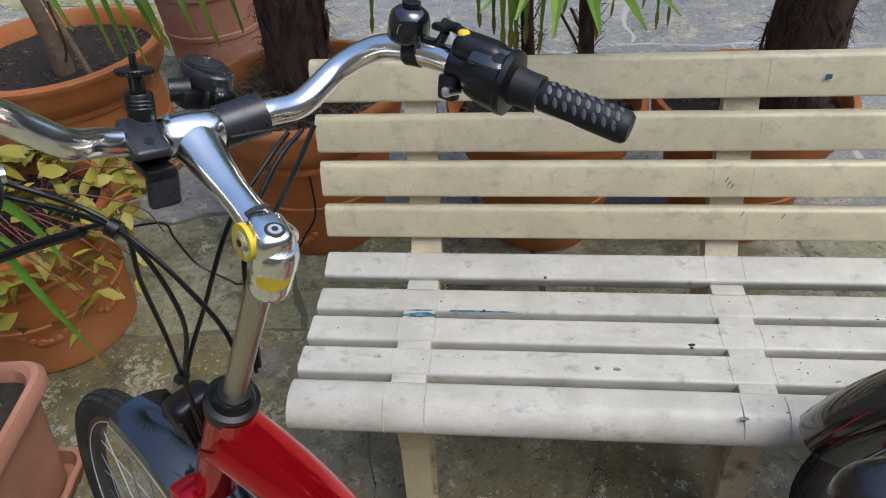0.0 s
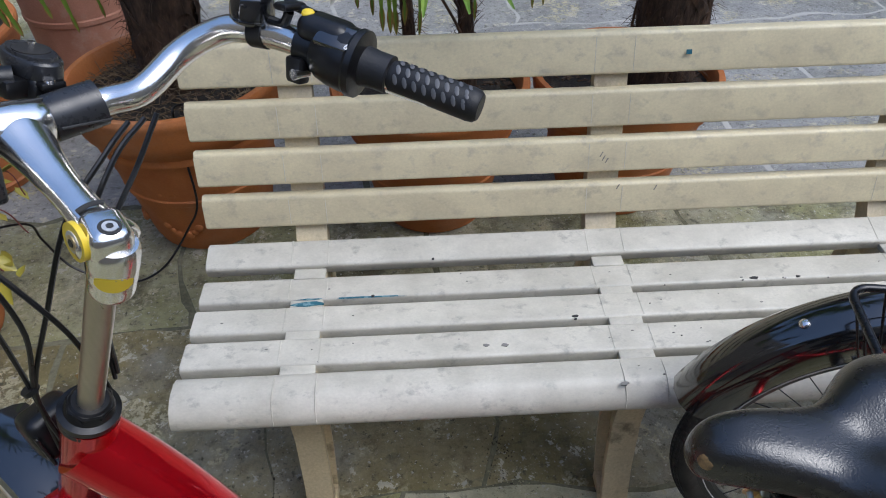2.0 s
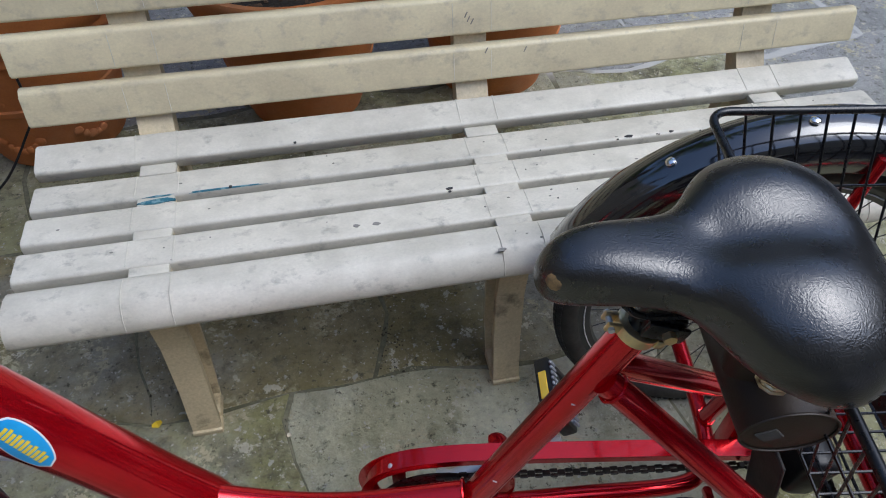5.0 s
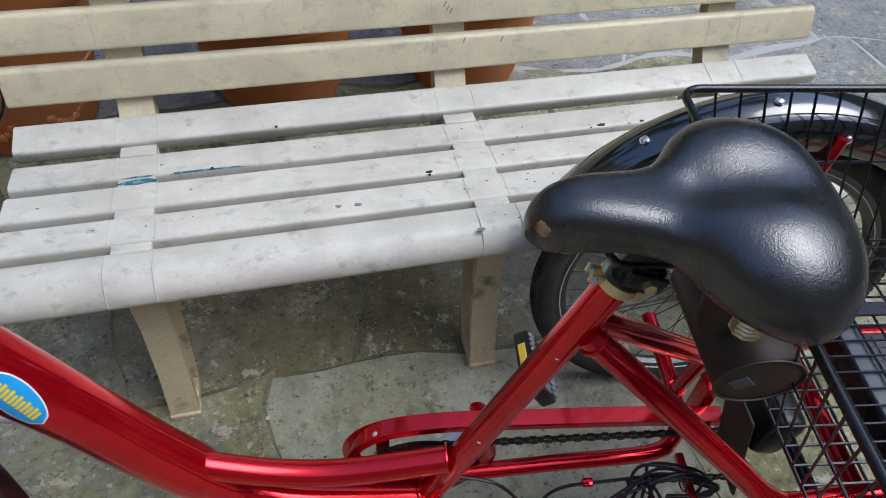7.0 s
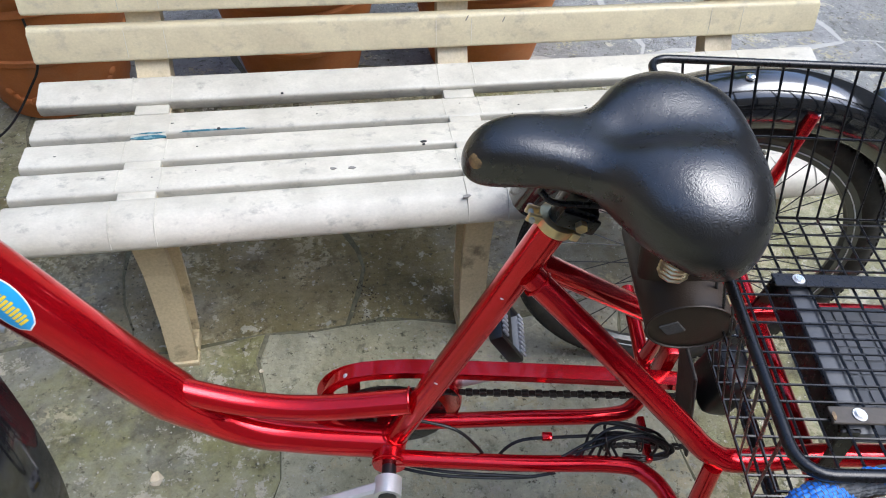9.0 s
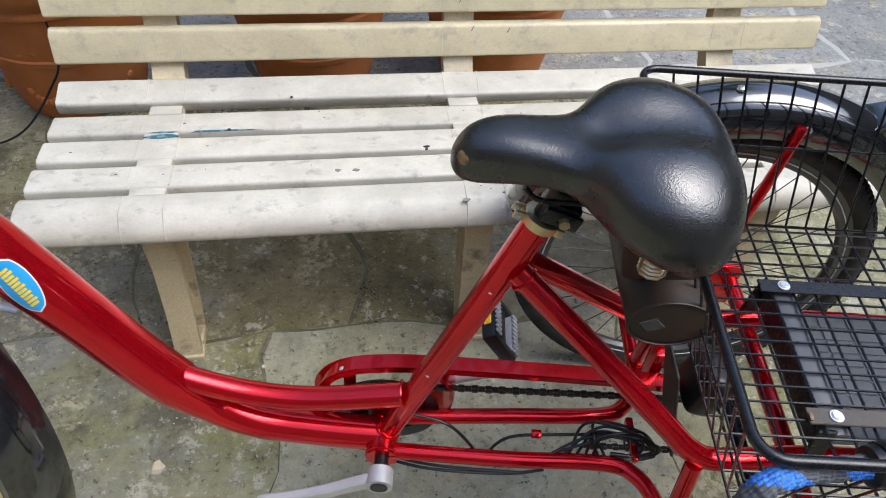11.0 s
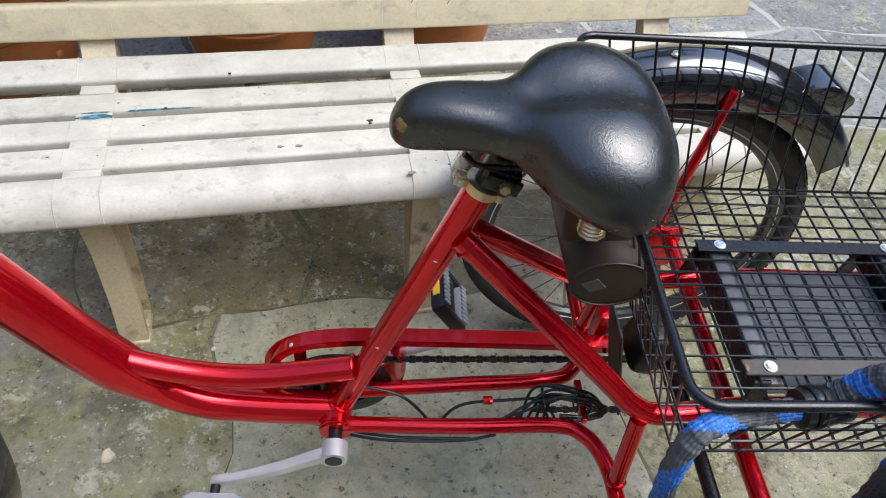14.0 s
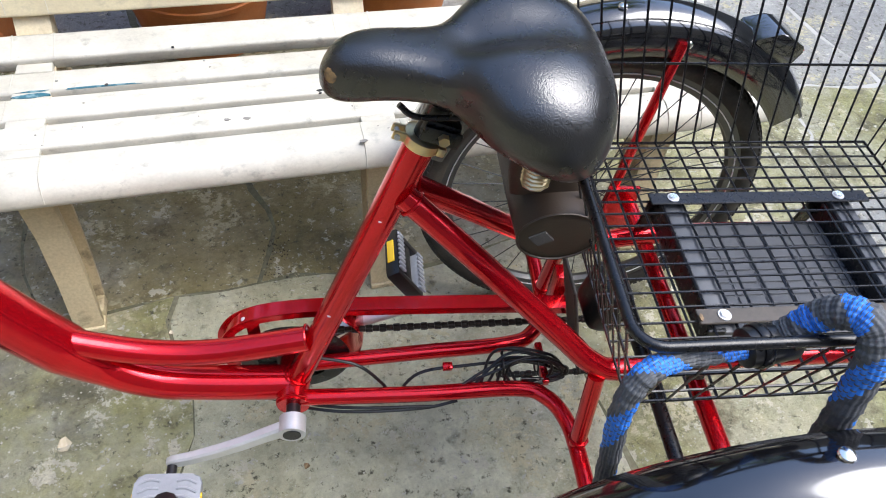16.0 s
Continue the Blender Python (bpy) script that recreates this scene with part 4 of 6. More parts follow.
    for dx in (-0.026, 0.026):
        # dark discs on the plate as the shade of holes
        S("mount_hole", moved(disc_along((dx, 0, 0.018), (dx, 0, 0.0192), 0.0028, 10), lay), "scuff_and_hole_shade")
    S("mount_knob", moved(disc_along((0, -0.01, 0), (0, 0.01, 0), 0.0115, 24), Matrix.Translation((-0.100, 0.020, 1.148)) @ pose(0, 0, 0, 0, 0, -20)), "black")
    S("clamp_ring", disc_along((-0.052, -0.024, 1.1195), (-0.049, -0.054, 1.1235), 0.0168, 22), "mount")
    top = Matrix.Translation((-0.034, -0.044, 1.131)) @ pose(0, 0, 0, 0, 28, 0)
    S("clamp_plate", moved(block((0.048, 0.034, 0.011), (0, 0, -0.001), 0.005, 4), top), "mount", "dark grey clamp with a hexagonal hole")
    # black disc on the plate for the hexagonal hole's shade
    S("hex_hole", moved(disc_along((0.010, 0, 0.002), (0.010, 0, 0.0049), 0.0048, 6), top), "black")
    S("clamp_jaw", block((0.036, 0.028, 0.01), (-0.036, -0.038, 1.1), 0.003), "black")
    S("wing_nut", block((0.010, 0.030, 0.036), (-0.026, -0.036, 1.083), 0.0045, 3, None), "mount")
    kn = lambda r, z0, z1, name, m: S(name, moved(lathe([(r * 0.94, z0), (r, z0 + 0.0012), (r, z1 - 0.0012), (r * 0.94, z1)], 32), Matrix.Translation((-0.054, -0.036, 1.134)) @ pose(0, 0, 0, 0, -4, 0)), m)
    kn(0.0122, 0.002, 0.03, "ball_socket", "black")
    for k in range(3):
        kn(0.0129, 0.016 + 0.0034 * k, 0.0183 + 0.0034 * k, "socket_ring", "black")
    kn(0.0068, 0.03, 0.046, "ball_neck", "black")
    kn(0.0155, 0.046, 0.051, "thumb_wheel", "black")
    for k in range(30):
        a = 2 * math.pi * k / 30
        S("wheel_notch", moved(block((0.0016, 0.0014, 0.0045), (0.0156, 0, 0.0485), 0.0004, 1), Matrix.Translation((-0.054, -0.036, 1.134)) @ pose(0, 0, 0, 0, -4, 0) @ Matrix.Rotation(a, 4, "Z")), "black")
    kn(0.0032, 0.051, 0.064, "mount_thread", "blackpaint")
    # front wheel
    S = lambda name, bm, m, label="", parent=None: part(name, moved(bm, TURNED), M[m], parent or root, label)
    axle = Vector((-0.26, 0, 0.32))
    fm = TURNED @ Matrix.Translation(axle) @ Matrix.Scale(0.955, 4)
    wheel(root, fm, M["spoke"])
    part("front_fender", fender_shell(0.368, 0.048, -30, 92), M["gloss"], root, "glossy black front mudguard", fm)
    S("fender_edge", tube([(axle.x + 0.333 * math.cos(radians(a)), -0.0463, axle.z + 0.333 * math.sin(radians(a))) for a in range(-28, 93, 8)], 0.002, 6, 2), "gold")
    for s in (-1, 1):
        S("fork_leg", tube([(-0.088, s * 0.038, 0.652), (-0.115, s * 0.05, 0.59), (-0.19, s * 0.052, 0.42), (-0.26, s * 0.052, axle.z)], 0.012), "red")
    S("fork_crown", block((0.045, 0.1, 0.028), (-0.086, 0, 0.65), 0.01), "red")
    P("headlamp", block((0.05, 0.058, 0.058), (0, 0, 0), 0.012, 3, pose(-0.095, 0.025, 0.768, 0, -20, -30)), "black", "black box headlamp above the front wheel")
    P("headlamp_side", block((0.036, 0.004, 0.04), (0, -0.0285, 0), 0.0015, 1, pose(-0.095, 0.025, 0.765, 0, -20, -30)), "blackpaint")
    # cables: a bundle in front of the head tube, loops down to the frame
    C = lambda *p, r=0.0026, m="black": P("cable", tube(list(p), r, 8, 7), m)
    C((-0.14, -0.06, 1.175), (-0.13, -0.02, 1.13), (-0.06, 0.0, 1.077), (-0.03, 0.0, 0.97), (-0.062, 0.0, 0.86), (-0.055, -0.01, 0.78))
    C((-0.15, -0.06, 1.165), (-0.14, -0.02, 1.115), (-0.062, 0.003, 1.07), (0.0, 0.004, 0.98), (0.0, 0.02, 0.90), (-0.01, 0.034, 0.82), (-0.03, 0.036, 0.74))
    C((-0.2, -0.02, 1.03), (-0.12, 0.0, 1.06), (-0.06, 0.005, 1.073), (-0.06, 0.0, 1.01), (-0.06, 0.0, 0.935), (-0.064, 0.0, 0.86), (-0.06, -0.012, 0.78))
    C((-0.2, -0.02, 1.033), (-0.16, -0.01, 1.047), (-0.10, 0.0, 1.066), r=0.0055)
    C((0.05, 0.14, 1.10), (0.045, 0.1, 1.092), (0.021, 0.05, 1.055), (-0.015, 0.02, 0.97), (-0.06, 0.0, 0.865), (-0.055, -0.01, 0.79))
    C((0.062, 0.148, 1.10), (0.05, 0.1, 1.085), (0.03, 0.05, 1.03), (0.024, 0.03, 0.95), (0.008, 0.03, 0.86))
    C((0.075, 0.15, 1.105), (0.06, 0.12, 1.07), (0.04, 0.06, 1.02), (0.03, 0.03, 0.95), (0.014, 0.03, 0.87))
    P("cable_tie", disc_along((-0.065, 0.0, 0.872), (-0.063, 0.0, 0.867), 0.009, 14), "black")
    P("cable_tie", disc_along((-0.067, 0.0, 1.077), (-0.058, 0.0, 1.072), 0.009, 14), "black")
    C((-0.02, 0.0, 0.7), (0.03, -0.004, 0.61), (0.09, -0.004, 0.515), (0.15, -0.004, 0.42), (0.22, -0.004, 0.335), (0.30, -0.004, 0.285), (0.45, -0.01, 0.262), (0.58, -0.04, 0.272), (0.72, -0.05, 0.28))
    C((0.48, -0.02, 0.258), (0.58, -0.045, 0.268), (0.70, -0.05, 0.275), (0.76, -0.046, 0.287))
    C((0.53, 0.0, 0.36), (0.60, -0.01, 0.35), (0.64, -0.02, 0.31), (0.66, -0.03, 0.275))
    C((0.66, -0.03, 0.275), (0.70, -0.01, 0.315), (0.78, -0.005, 0.325), (0.90, 0.0, 0.33))
    rnd = random.Random(4)
    for k in range(9):
        u0 = 0.76 + 0.012 * k
        C((u0, -0.03 + rnd.uniform(-0.01, 0.01), 0.31), (0.84 + rnd.uniform(-0.02, 0.02), -0.01 + rnd.uniform(-0.015, 0.015), 0.345 + rnd.uniform(-0.012, 0.012)), (0.91 + rnd.uniform(-0.015, 0.02), -0.015 + rnd.uniform(-0.015, 0.01), 0.345 + rnd.uniform(-0.015, 0.01)), (0.92 + rnd.uniform(-0.02, 0.01), -0.03, 0.318), (0.86, -0.035 + rnd.uniform(-0.008, 0.008), 0.315 + rnd.uniform(-0.006, 0.006)), r=0.0024)
    for u in (0.83, 0.885):
        P("cable_tie", moved(torus(0.014, 0.0016, 0, 20), pose(u, -0.015, 0.333, 0, 0, 90)), "black")
    P("cable_clip", block((0.016, 0.012, 0.01), (0.745, -0.006, 0.325), 0.002), "red")
    P("steering_damper", rod((-0.088, -0.004, 0.604), (0.03, -0.004, 0.567), 0.0062, 14), "alloy", "steel damper rod with a coil spring")
    P("damper_spring", tube([(-0.066 + 0.072 * i / 150, -0.004 + 0.0078 * math.cos(i * 1.1), 0.597 - 0.0226 * i / 150 + 0.0078 * math.sin(i * 1.1)) for i in range(151)], 0.0011, 5, 1), "alloy")
    P("damper_bracket", block((0.03, 0.008, 0.04), (0, 0, 0), 0.004, 2, pose(-0.084, -0.014, 0.585, 0, 20, 0)), "red")
    P("bracket_screw", dome((-0.084, -0.018, 0.577), 0.005, (0, -1, 0)), "alloy")
    # sticker on the main tube
    ax = Vector((0.504, 0, -0.864))
    nn = Vector((0.40, -0.80, 0.233))
    nn = (nn - ax * nn.dot(ax)).normalized()
    tt = ax.cross(nn)
    c0 = Vector((0.061, 0, 0.643))

    def patch(rows, rad, lift):
        bm = bmesh.new()
        for s0, s1, a0, a1 in rows:
            n = 8
            vs = [[bm.verts.new(c0 + ax * s + (rad + lift) * (math.cos(a) * nn + math.sin(a) * tt)) for a in (a0 + (a1 - a0) * k / n for k in range(n + 1))] for s in (s0, s1)]
            for k in range(n):
                bm.faces.new((vs[0][k], vs[0][k + 1], vs[1][k + 1], vs[1][k]))
        return bm

    slant = radians(-14)

    def oval(half, arc, rad, lift, n=14):
        bm = bmesh.new()
        lines = []
        for i in range(n + 1):
            p = -half + 2 * half * i / n
            w = arc * rad * math.sqrt(max(0.0, 1 - (p / half) ** 2)) + 0.0004
            line = []
            for k in range(9):
                q = -w + 2 * w * k / 8
                a = (q * math.cos(slant) - p * math.sin(slant)) / rad
                line.append(bm.verts.new(c0 + ax * (p * math.cos(slant) + q * math.sin(slant)) + (rad + lift) * (math.cos(a) * nn + math.sin(a) * tt)))
            lines.append(line)
        for p, q in zip(lines, lines[1:]):
            for k in range(8):
                bm.faces.new((p[k], p[k + 1], q[k + 1], q[k]))
        return bm

    st = P("sticker", oval(0.043, 0.46, 0.0385, 0.0009), "white", "oval blue sticker with yellow marks")
    part("sticker_face", oval(0.0405, 0.415, 0.0385, 0.0013), M["blue"], st)
    rows = []
    for k in range(11):
        s = -0.0285 + 0.0054 * k
        off = 0.04 + 0.022 * (k - 5)
        rows.append((s, s + 0.0038, off - 0.16 - 0.05 * (k % 2), off + 0.14))
    for row in rows:
        part("sticker_mark", patch([row], 0.0385, 0.0018), M["yellow"], st)
    for q, (x, z) in enumerate(((0.642, 0.667), (0.575, 0.481))):
        chip = dome((0, 0, 0), 0.0016 + 0.0004 * (q % 2))
        bmesh.ops.scale(chip, vec=(1.5, 0.8, 0.3), verts=chip.verts)
        side = Vector((-0.25 - 0.1 * q, -0.9, 0.25)).normalized()
        P("paint_chip", moved(chip, Matrix.Translation(Vector((x, 0, z)) + side * 0.0187) @ side.to_track_quat("Z", "Y").to_matrix().to_4x4()), "white")
    # cranks, pedals, chain
    V = Vector
    P("crank_axle", rod((0.505, -0.075, 0.288), (0.505, 0.075, 0.288), 0.011), "black")
    P("crank_arm", forged_arm([((0.512, -0.078, 0.2895), 0.014, 0.008), ((0.488, -0.078, 0.2835), 0.0135, 0.0085), ((0.465, -0.081, 0.276), 0.0115, 0.0085), ((0.43, -0.087, 0.264), 0.0108, 0.008), ((0.39, -0.092, 0.252), 0.0105, 0.0075), ((0.355, -0.0955, 0.243), 0.0105, 0.007), ((0.335, -0.0965, 0.238), 0.0115, 0.0068), ((0.322, -0.097, 0.235), 0.0105, 0.0065), ((0.3155, -0.097, 0.2335), 0.006, 0.006)]), "alloy", "grey aluminium crank arm")
    P("crank_boss", rod((0.505, -0.062, 0.288), (0.505, -0.09, 0.288), 0.0205, 24), "alloy")
    P("crank_cap", disc_along((0.505, -0.089, 0.288), (0.505, -0.0915, 0.288), 0.0135), "black")
    P("crank_arm", tube([(0.505, 0.07, 0.288), (0.525, 0.075, 0.292), (0.60, 0.092, 0.315), (0.69, 0.10, 0.345)], [0.018] * 6 + [0.0125] * 13, 16, 6, 0.7), "alloy")
    pd = P("pedal", rounded_plate(0.094, 0.104, 0.024, 0.014), "pedalgrey", "grey plastic pedal with moulded wings")
    pd.matrix_basis = Matrix.Translation((0.323, -0.172, 0.233)) @ pose(0, 0, 0, 0, 6, 0)
    part("pedal_hub", dome((0, 0.004, 0.011), 0.0215), M["black"], pd)
    part("pedal_axle", rod((0, 0.05, 0), (0, 0.078, 0), 0.0075, 12), M["black"], pd)
    for q in (-1, 1):
        for k in range(3):
            part("pedal_wing", tube([(q * 0.012, 0.04 - 0.011 * k, 0.0125), (q * 0.026, 0.042 - 0.013 * k, 0.0135), (q * 0.041, 0.036 - 0.013 * k, 0.0125)], 0.0022, 6), M["pedalgrey"], pd)
            part("pedal_wing", tube([(q * 0.012, -0.04 + 0.011 * k, 0.0125), (q * 0.026, -0.042 + 0.013 * k, 0.0135), (q * 0.041, -0.036 + 0.013 * k, 0.0125)], 0.0022, 6), M["pedalgrey"], pd)
        part("pedal_reflector", block((0.003, 0.05, 0.014), (q * 0.0475, 0, 0), 0.001, 1), M["reflector"], pd)
    pd = P("pedal", block((0.022, 0.1, 0.02), (0, 0, 0), 0.004), "black", "black pedal with yellow reflector")
    pd.matrix_basis = Matrix.Translation((0.684, 0.158, 0.38)) @ pose(0, 0, 0, 0, 58, 0) @ Matrix.Scale(0.9, 4)
    for q in (-1, 1):
        part("pedal_tread", block((0.02, 0.098, 0.028), (q * 0.036, 0, 0), 0.005), M["black" if q < 0 else "pedalgrey"], pd)
        part("pedal_reflector", block((0.003, 0.05, 0.014), (q * 0.0475, 0, 0), 0.001, 1), M["reflector"], pd)
        part("pedal_end", block((0.09, 0.014, 0.028), (0, q * 0.046, 0), 0.005), M["black"], pd)
        for k in range(9):
            part("pedal_tooth", block((0.02, 0.006, 0.005), (q * 0.036, -0.04 + 0.01 * k, 0.0165), 0.0015, 1), M["pedalgrey"], pd)
    ringway = Matrix.Translation((0.505, 0.045, 0.288)) @ pose(0, 0, 0, 90, 0, 0)
    P("chainring", moved(lathe([(0.060, -0.002), (0.060, 0.002), (0.083, 0.002), (0.088, 0.0006), (0.088, -0.0006), (0.083, -0.002), (0.060, -0.002)], 56), ringway), "blackpaint", "black toothed chainring")
    P("ring_hub", disc_along((0.505, 0.04, 0.288), (0.505, 0.05, 0.288), 0.03), "chain")
    for k in range(3):
        a = radians(210 + 60 * k)
        P("ring_arm", rod((0.505, 0.045, 0.288), (0.505 + 0.064 * math.cos(a), 0.045, 0.288 + 0.064 * math.sin(a)), 0.006, 8), "chain")
    me = finish(block((0.0115, 0.0022, 0.0065), (0, 0, 0), 0.0028, 2), "chain_link")
    n = 52
    for z0, z1 in ((0.362, 0.37), (0.205, 0.205)):
        bm = bmesh.new()
        for k in range(n if z0 > 0.3 else 20):
            t = k / (n - 1) + (0 if z0 > 0.3 else 0.63)
            for dy in (((-0.0035, 0.0035)) if k % 2 else ((-0.0018, 0.0018))):
                b0 = len(bm.verts)
                bm.from_mesh(me)
                bm.verts.ensure_lookup_table()
                bmesh.ops.transform(bm, matrix=Matrix.Translation((0.505 + 0.55 * t, 0.045 + dy, z0 + (z1 - z0) * t)) @ Matrix.Rotation(-math.atan2(z1 - z0, 0.55), 4, "Y"), verts=bm.verts[b0:])
        P("chain", bm, "chain", "oily bicycle chain")
    top = [(0.413, 0.055, 0.262), (0.402, 0.055, 0.292), (0.398, 0.055, 0.325), (0.403, 0.055, 0.352), (0.422, 0.055, 0.381), (0.455, 0.055, 0.401), (0.50, 0.055, 0.411), (0.56, 0.055, 0.415), (0.70, 0.055, 0.413), (0.85, 0.055, 0.408), (0.945, 0.055, 0.40)]
    P("chain_guard", band(top, 0.024, 0.003), "red", "red painted chain guard")
    P("guard_lip", band([(u, 0.044, z - 0.006) for u, _, z in top], 0.002, 0.014), "red")
    P("guard_back", band([(u, 0.067, z - 0.012) for u, _, z in top], 0.002, 0.026), "red")
    P("guard_lobe", tube([(0.575, 0.068, 0.40), (0.602, 0.068, 0.375), (0.612, 0.068, 0.335), (0.60, 0.068, 0.29), (0.575, 0.068, 0.262)], [0.02, 0.025, 0.028, 0.03] + [0.031] * 21, 16, 6, 0.12), "red")
    P("guard_rivet", dome((0.436, 0.05, 0.392), 0.0045, (-0.4, -0.2, 0.9)), "alloy")
    P("guard_bracket", block((0.02, 0.004, 0.07), (0.446, 0.056, 0.352), 0.001), "red")
    P("controller_box", block((0.05, 0.08, 0.085), (0, 0, 0), 0.016, 3, pose(0.968, 0.01, 0.475, 0, 12, 0)), "black", "dark grey plastic box behind the basket")
    P("splash_plate", block((0.005, 0.075, 0.215), (0, 0, 0), 0.002, 1, pose(0.918, -0.01, 0.455, 0, -14, 0)), "rubber")
    # saddle, post, bag
    P("seat_post", rod((0.668, 0, 0.74), (0.70, 0, 0.83), 0.0135, 18), "blackpaint")
    tubeway = Matrix.Translation((0.680, 0, 0.775)) @ V((0.176, 0, 0.491)).to_track_quat("Z", "Y").to_matrix().to_4x4()
    P("seat_clamp", moved(lathe([(0.0205, 0.002), (0.0222, 0.003), (0.0222, 0.0145), (0.0205, 0.0155), (0.012, 0.0155)], 30), tubeway), "gold", "pale gold seat clamp")
    for dx in (-0.0065, 0.0065):
        P("clamp_ear", moved(block((0.0045, 0.018, 0.0115), (dx, 0.026, 0.009), 0.0018), tubeway), "gold")
    P("clamp_bolt", moved(rod((-0.012, 0.030, 0.009), (0.012, 0.030, 0.009), 0.0032, 10), tubeway), "alloy")
    P("clamp_lug", moved(block((0.016, 0.010, 0.0115), (-0.010, -0.020, 0.009), 0.002), tubeway), "gold")
    P("saddle_clamp", moved(block((0.034, 0.042, 0.024), (0, -0.010, 0.034), 0.006), tubeway), "blackpaint")
    P("clamp_cheek", moved(block((0.006, 0.044, 0.020), (-0.020, -0.010, 0.032), 0.0025), tubeway), "blackpaint")
    P("clamp_nut", moved(rod((-0.022, -0.012, 0.033), (-0.030, -0.012, 0.033), 0.0065, 6), tubeway), "gold", "brass-coloured clamp nut")
    for s in (-1, 1):
        P("saddle_rail", tube([(0.655, s * 0.018, 0.842), (0.675, s * 0.02, 0.828), (0.74, s * 0.024, 0.826), (0.80, s * 0.045, 0.80)], 0.0035, 8), "blackpaint")
        P("saddle_spring", tube([(0.80 + 0.014 * math.cos(i * 0.7), s * 0.052 + 0.014 * math.sin(i * 0.7), 0.764 + 0.045 * i / 72) for i in range(73)], 0.0024, 6, 1), "gold", "brass-coloured saddle spring")
    build_saddle(root)
    b = P("saddle_bag", lathe([(0.03, -0.083), (0.045, -0.082), (0.0475, -0.079), (0.048, 0.0), (0.047, 0.08), (0.03, 0.083)], 32), "bag", "brown nylon tool bag slung under the saddle")
    b.matrix_basis = pose(0.837, 0.008, 0.695, 90, 0, 0) @ Matrix.Diagonal((1.02, 0.80, 0.93, 1))
    part("bag_piping", sweep(bmesh.new(), [(0.047 * math.cos(a), 0.047 * math.sin(a), 0.0815) for a in (2 * math.pi * k / 40 for k in range(40))], 0.0016, 6, 1, False, True), M["bag"], b)
    part("hook_tape", block((0.022, 0.022, 0.003), (-0.02, 0.0, 0.0835), 0.001, 1, pose(0, 0, 0, 0, 0, 35)), M["velcro"], b)
    P("bag_flap", tube([(0.822, 0, 0.82), (0.826, 0, 0.78), (0.833, 0, 0.73), (0.838, 0, 0.70)], [0.034] * 19, 24, 6, 1.4), "bag")
    build_basket(root)


def build_saddle(root):
    bm = bmesh.new()
    # along the saddle: place, half width, top, bottom
    prof = [(0.5775, 0.004, 0.866, 0.858), (0.579, 0.010, 0.873, 0.852), (0.584, 0.018, 0.884, 0.845), (0.594, 0.025, 0.896, 0.841), (0.61, 0.030, 0.904, 0.841), (0.63, 0.034, 0.907, 0.845), (0.655, 0.037, 0.906, 0.848), (0.682, 0.042, 0.904, 0.848), (0.700, 0.050, 0.904, 0.846),
            (0.713, 0.065, 0.910, 0.841), (0.726, 0.086, 0.919, 0.834), (0.746, 0.107, 0.926, 0.821), (0.775, 0.121, 0.930, 0.808), (0.805, 0.124, 0.927, 0.791), (0.832, 0.117, 0.918, 0.788), (0.850, 0.099, 0.905, 0.800), (0.861, 0.072, 0.890, 0.817), (0.867, 0.040, 0.873, 0.838)]
    N = 36
    rings = []
    for u, w, zt, zb in prof:
        mid, h = (zt + zb) / 2, (zt - zb) / 2
        ring = []
        for k in range(N):
            a = 2 * math.pi * k / N
            c, sn = math.cos(a), math.sin(a)
            y = w * math.copysign(abs(c) ** 0.72, c)
            z = mid + h * math.copysign(abs(sn) ** 0.8, sn)
            if sn > 0 and w > 0.05:
                z -= 0.026 * math.exp(-((y / 0.026) ** 2)) * min(1, (w - 0.05) / 0.04) * max(0, min(1, (0.85 - u) / 0.06))
                z -= 0.2 * max(0, abs(y) - 0.06) ** 1.2
            ring.append(bm.verts.new((u, y, z)))
        rings.append(ring)
    for a, b in zip(rings, rings[1:]):
        for k in range(N):
            bm.faces.new((a[k], a[(k + 1) % N], b[(k + 1) % N], b[k]))
    bm.faces.new(rings[0][::-1])
    bm.faces.new(rings[-1])
    s = part("saddle", bm, M["vinyl"], root, "wide black grained vinyl saddle", sharp=80)
    md = s.modifiers.new("soft", "SUBSURF")
    md.levels = md.render_levels = 2
    bm = dome((0, 0, 0), 0.0078)
    bmesh.ops.scale(bm, vec=(1, 1, 0.3), verts=bm.verts)
    part("worn_patch", moved(bm, Matrix.Translation((0.5895, -0.0195, 0.877)) @ Vector((-0.62, -0.72, 0.30)).to_track_quat("Z", "Y").to_matrix().to_4x4()), M["worn"], s, "worn tan patch on the nose")


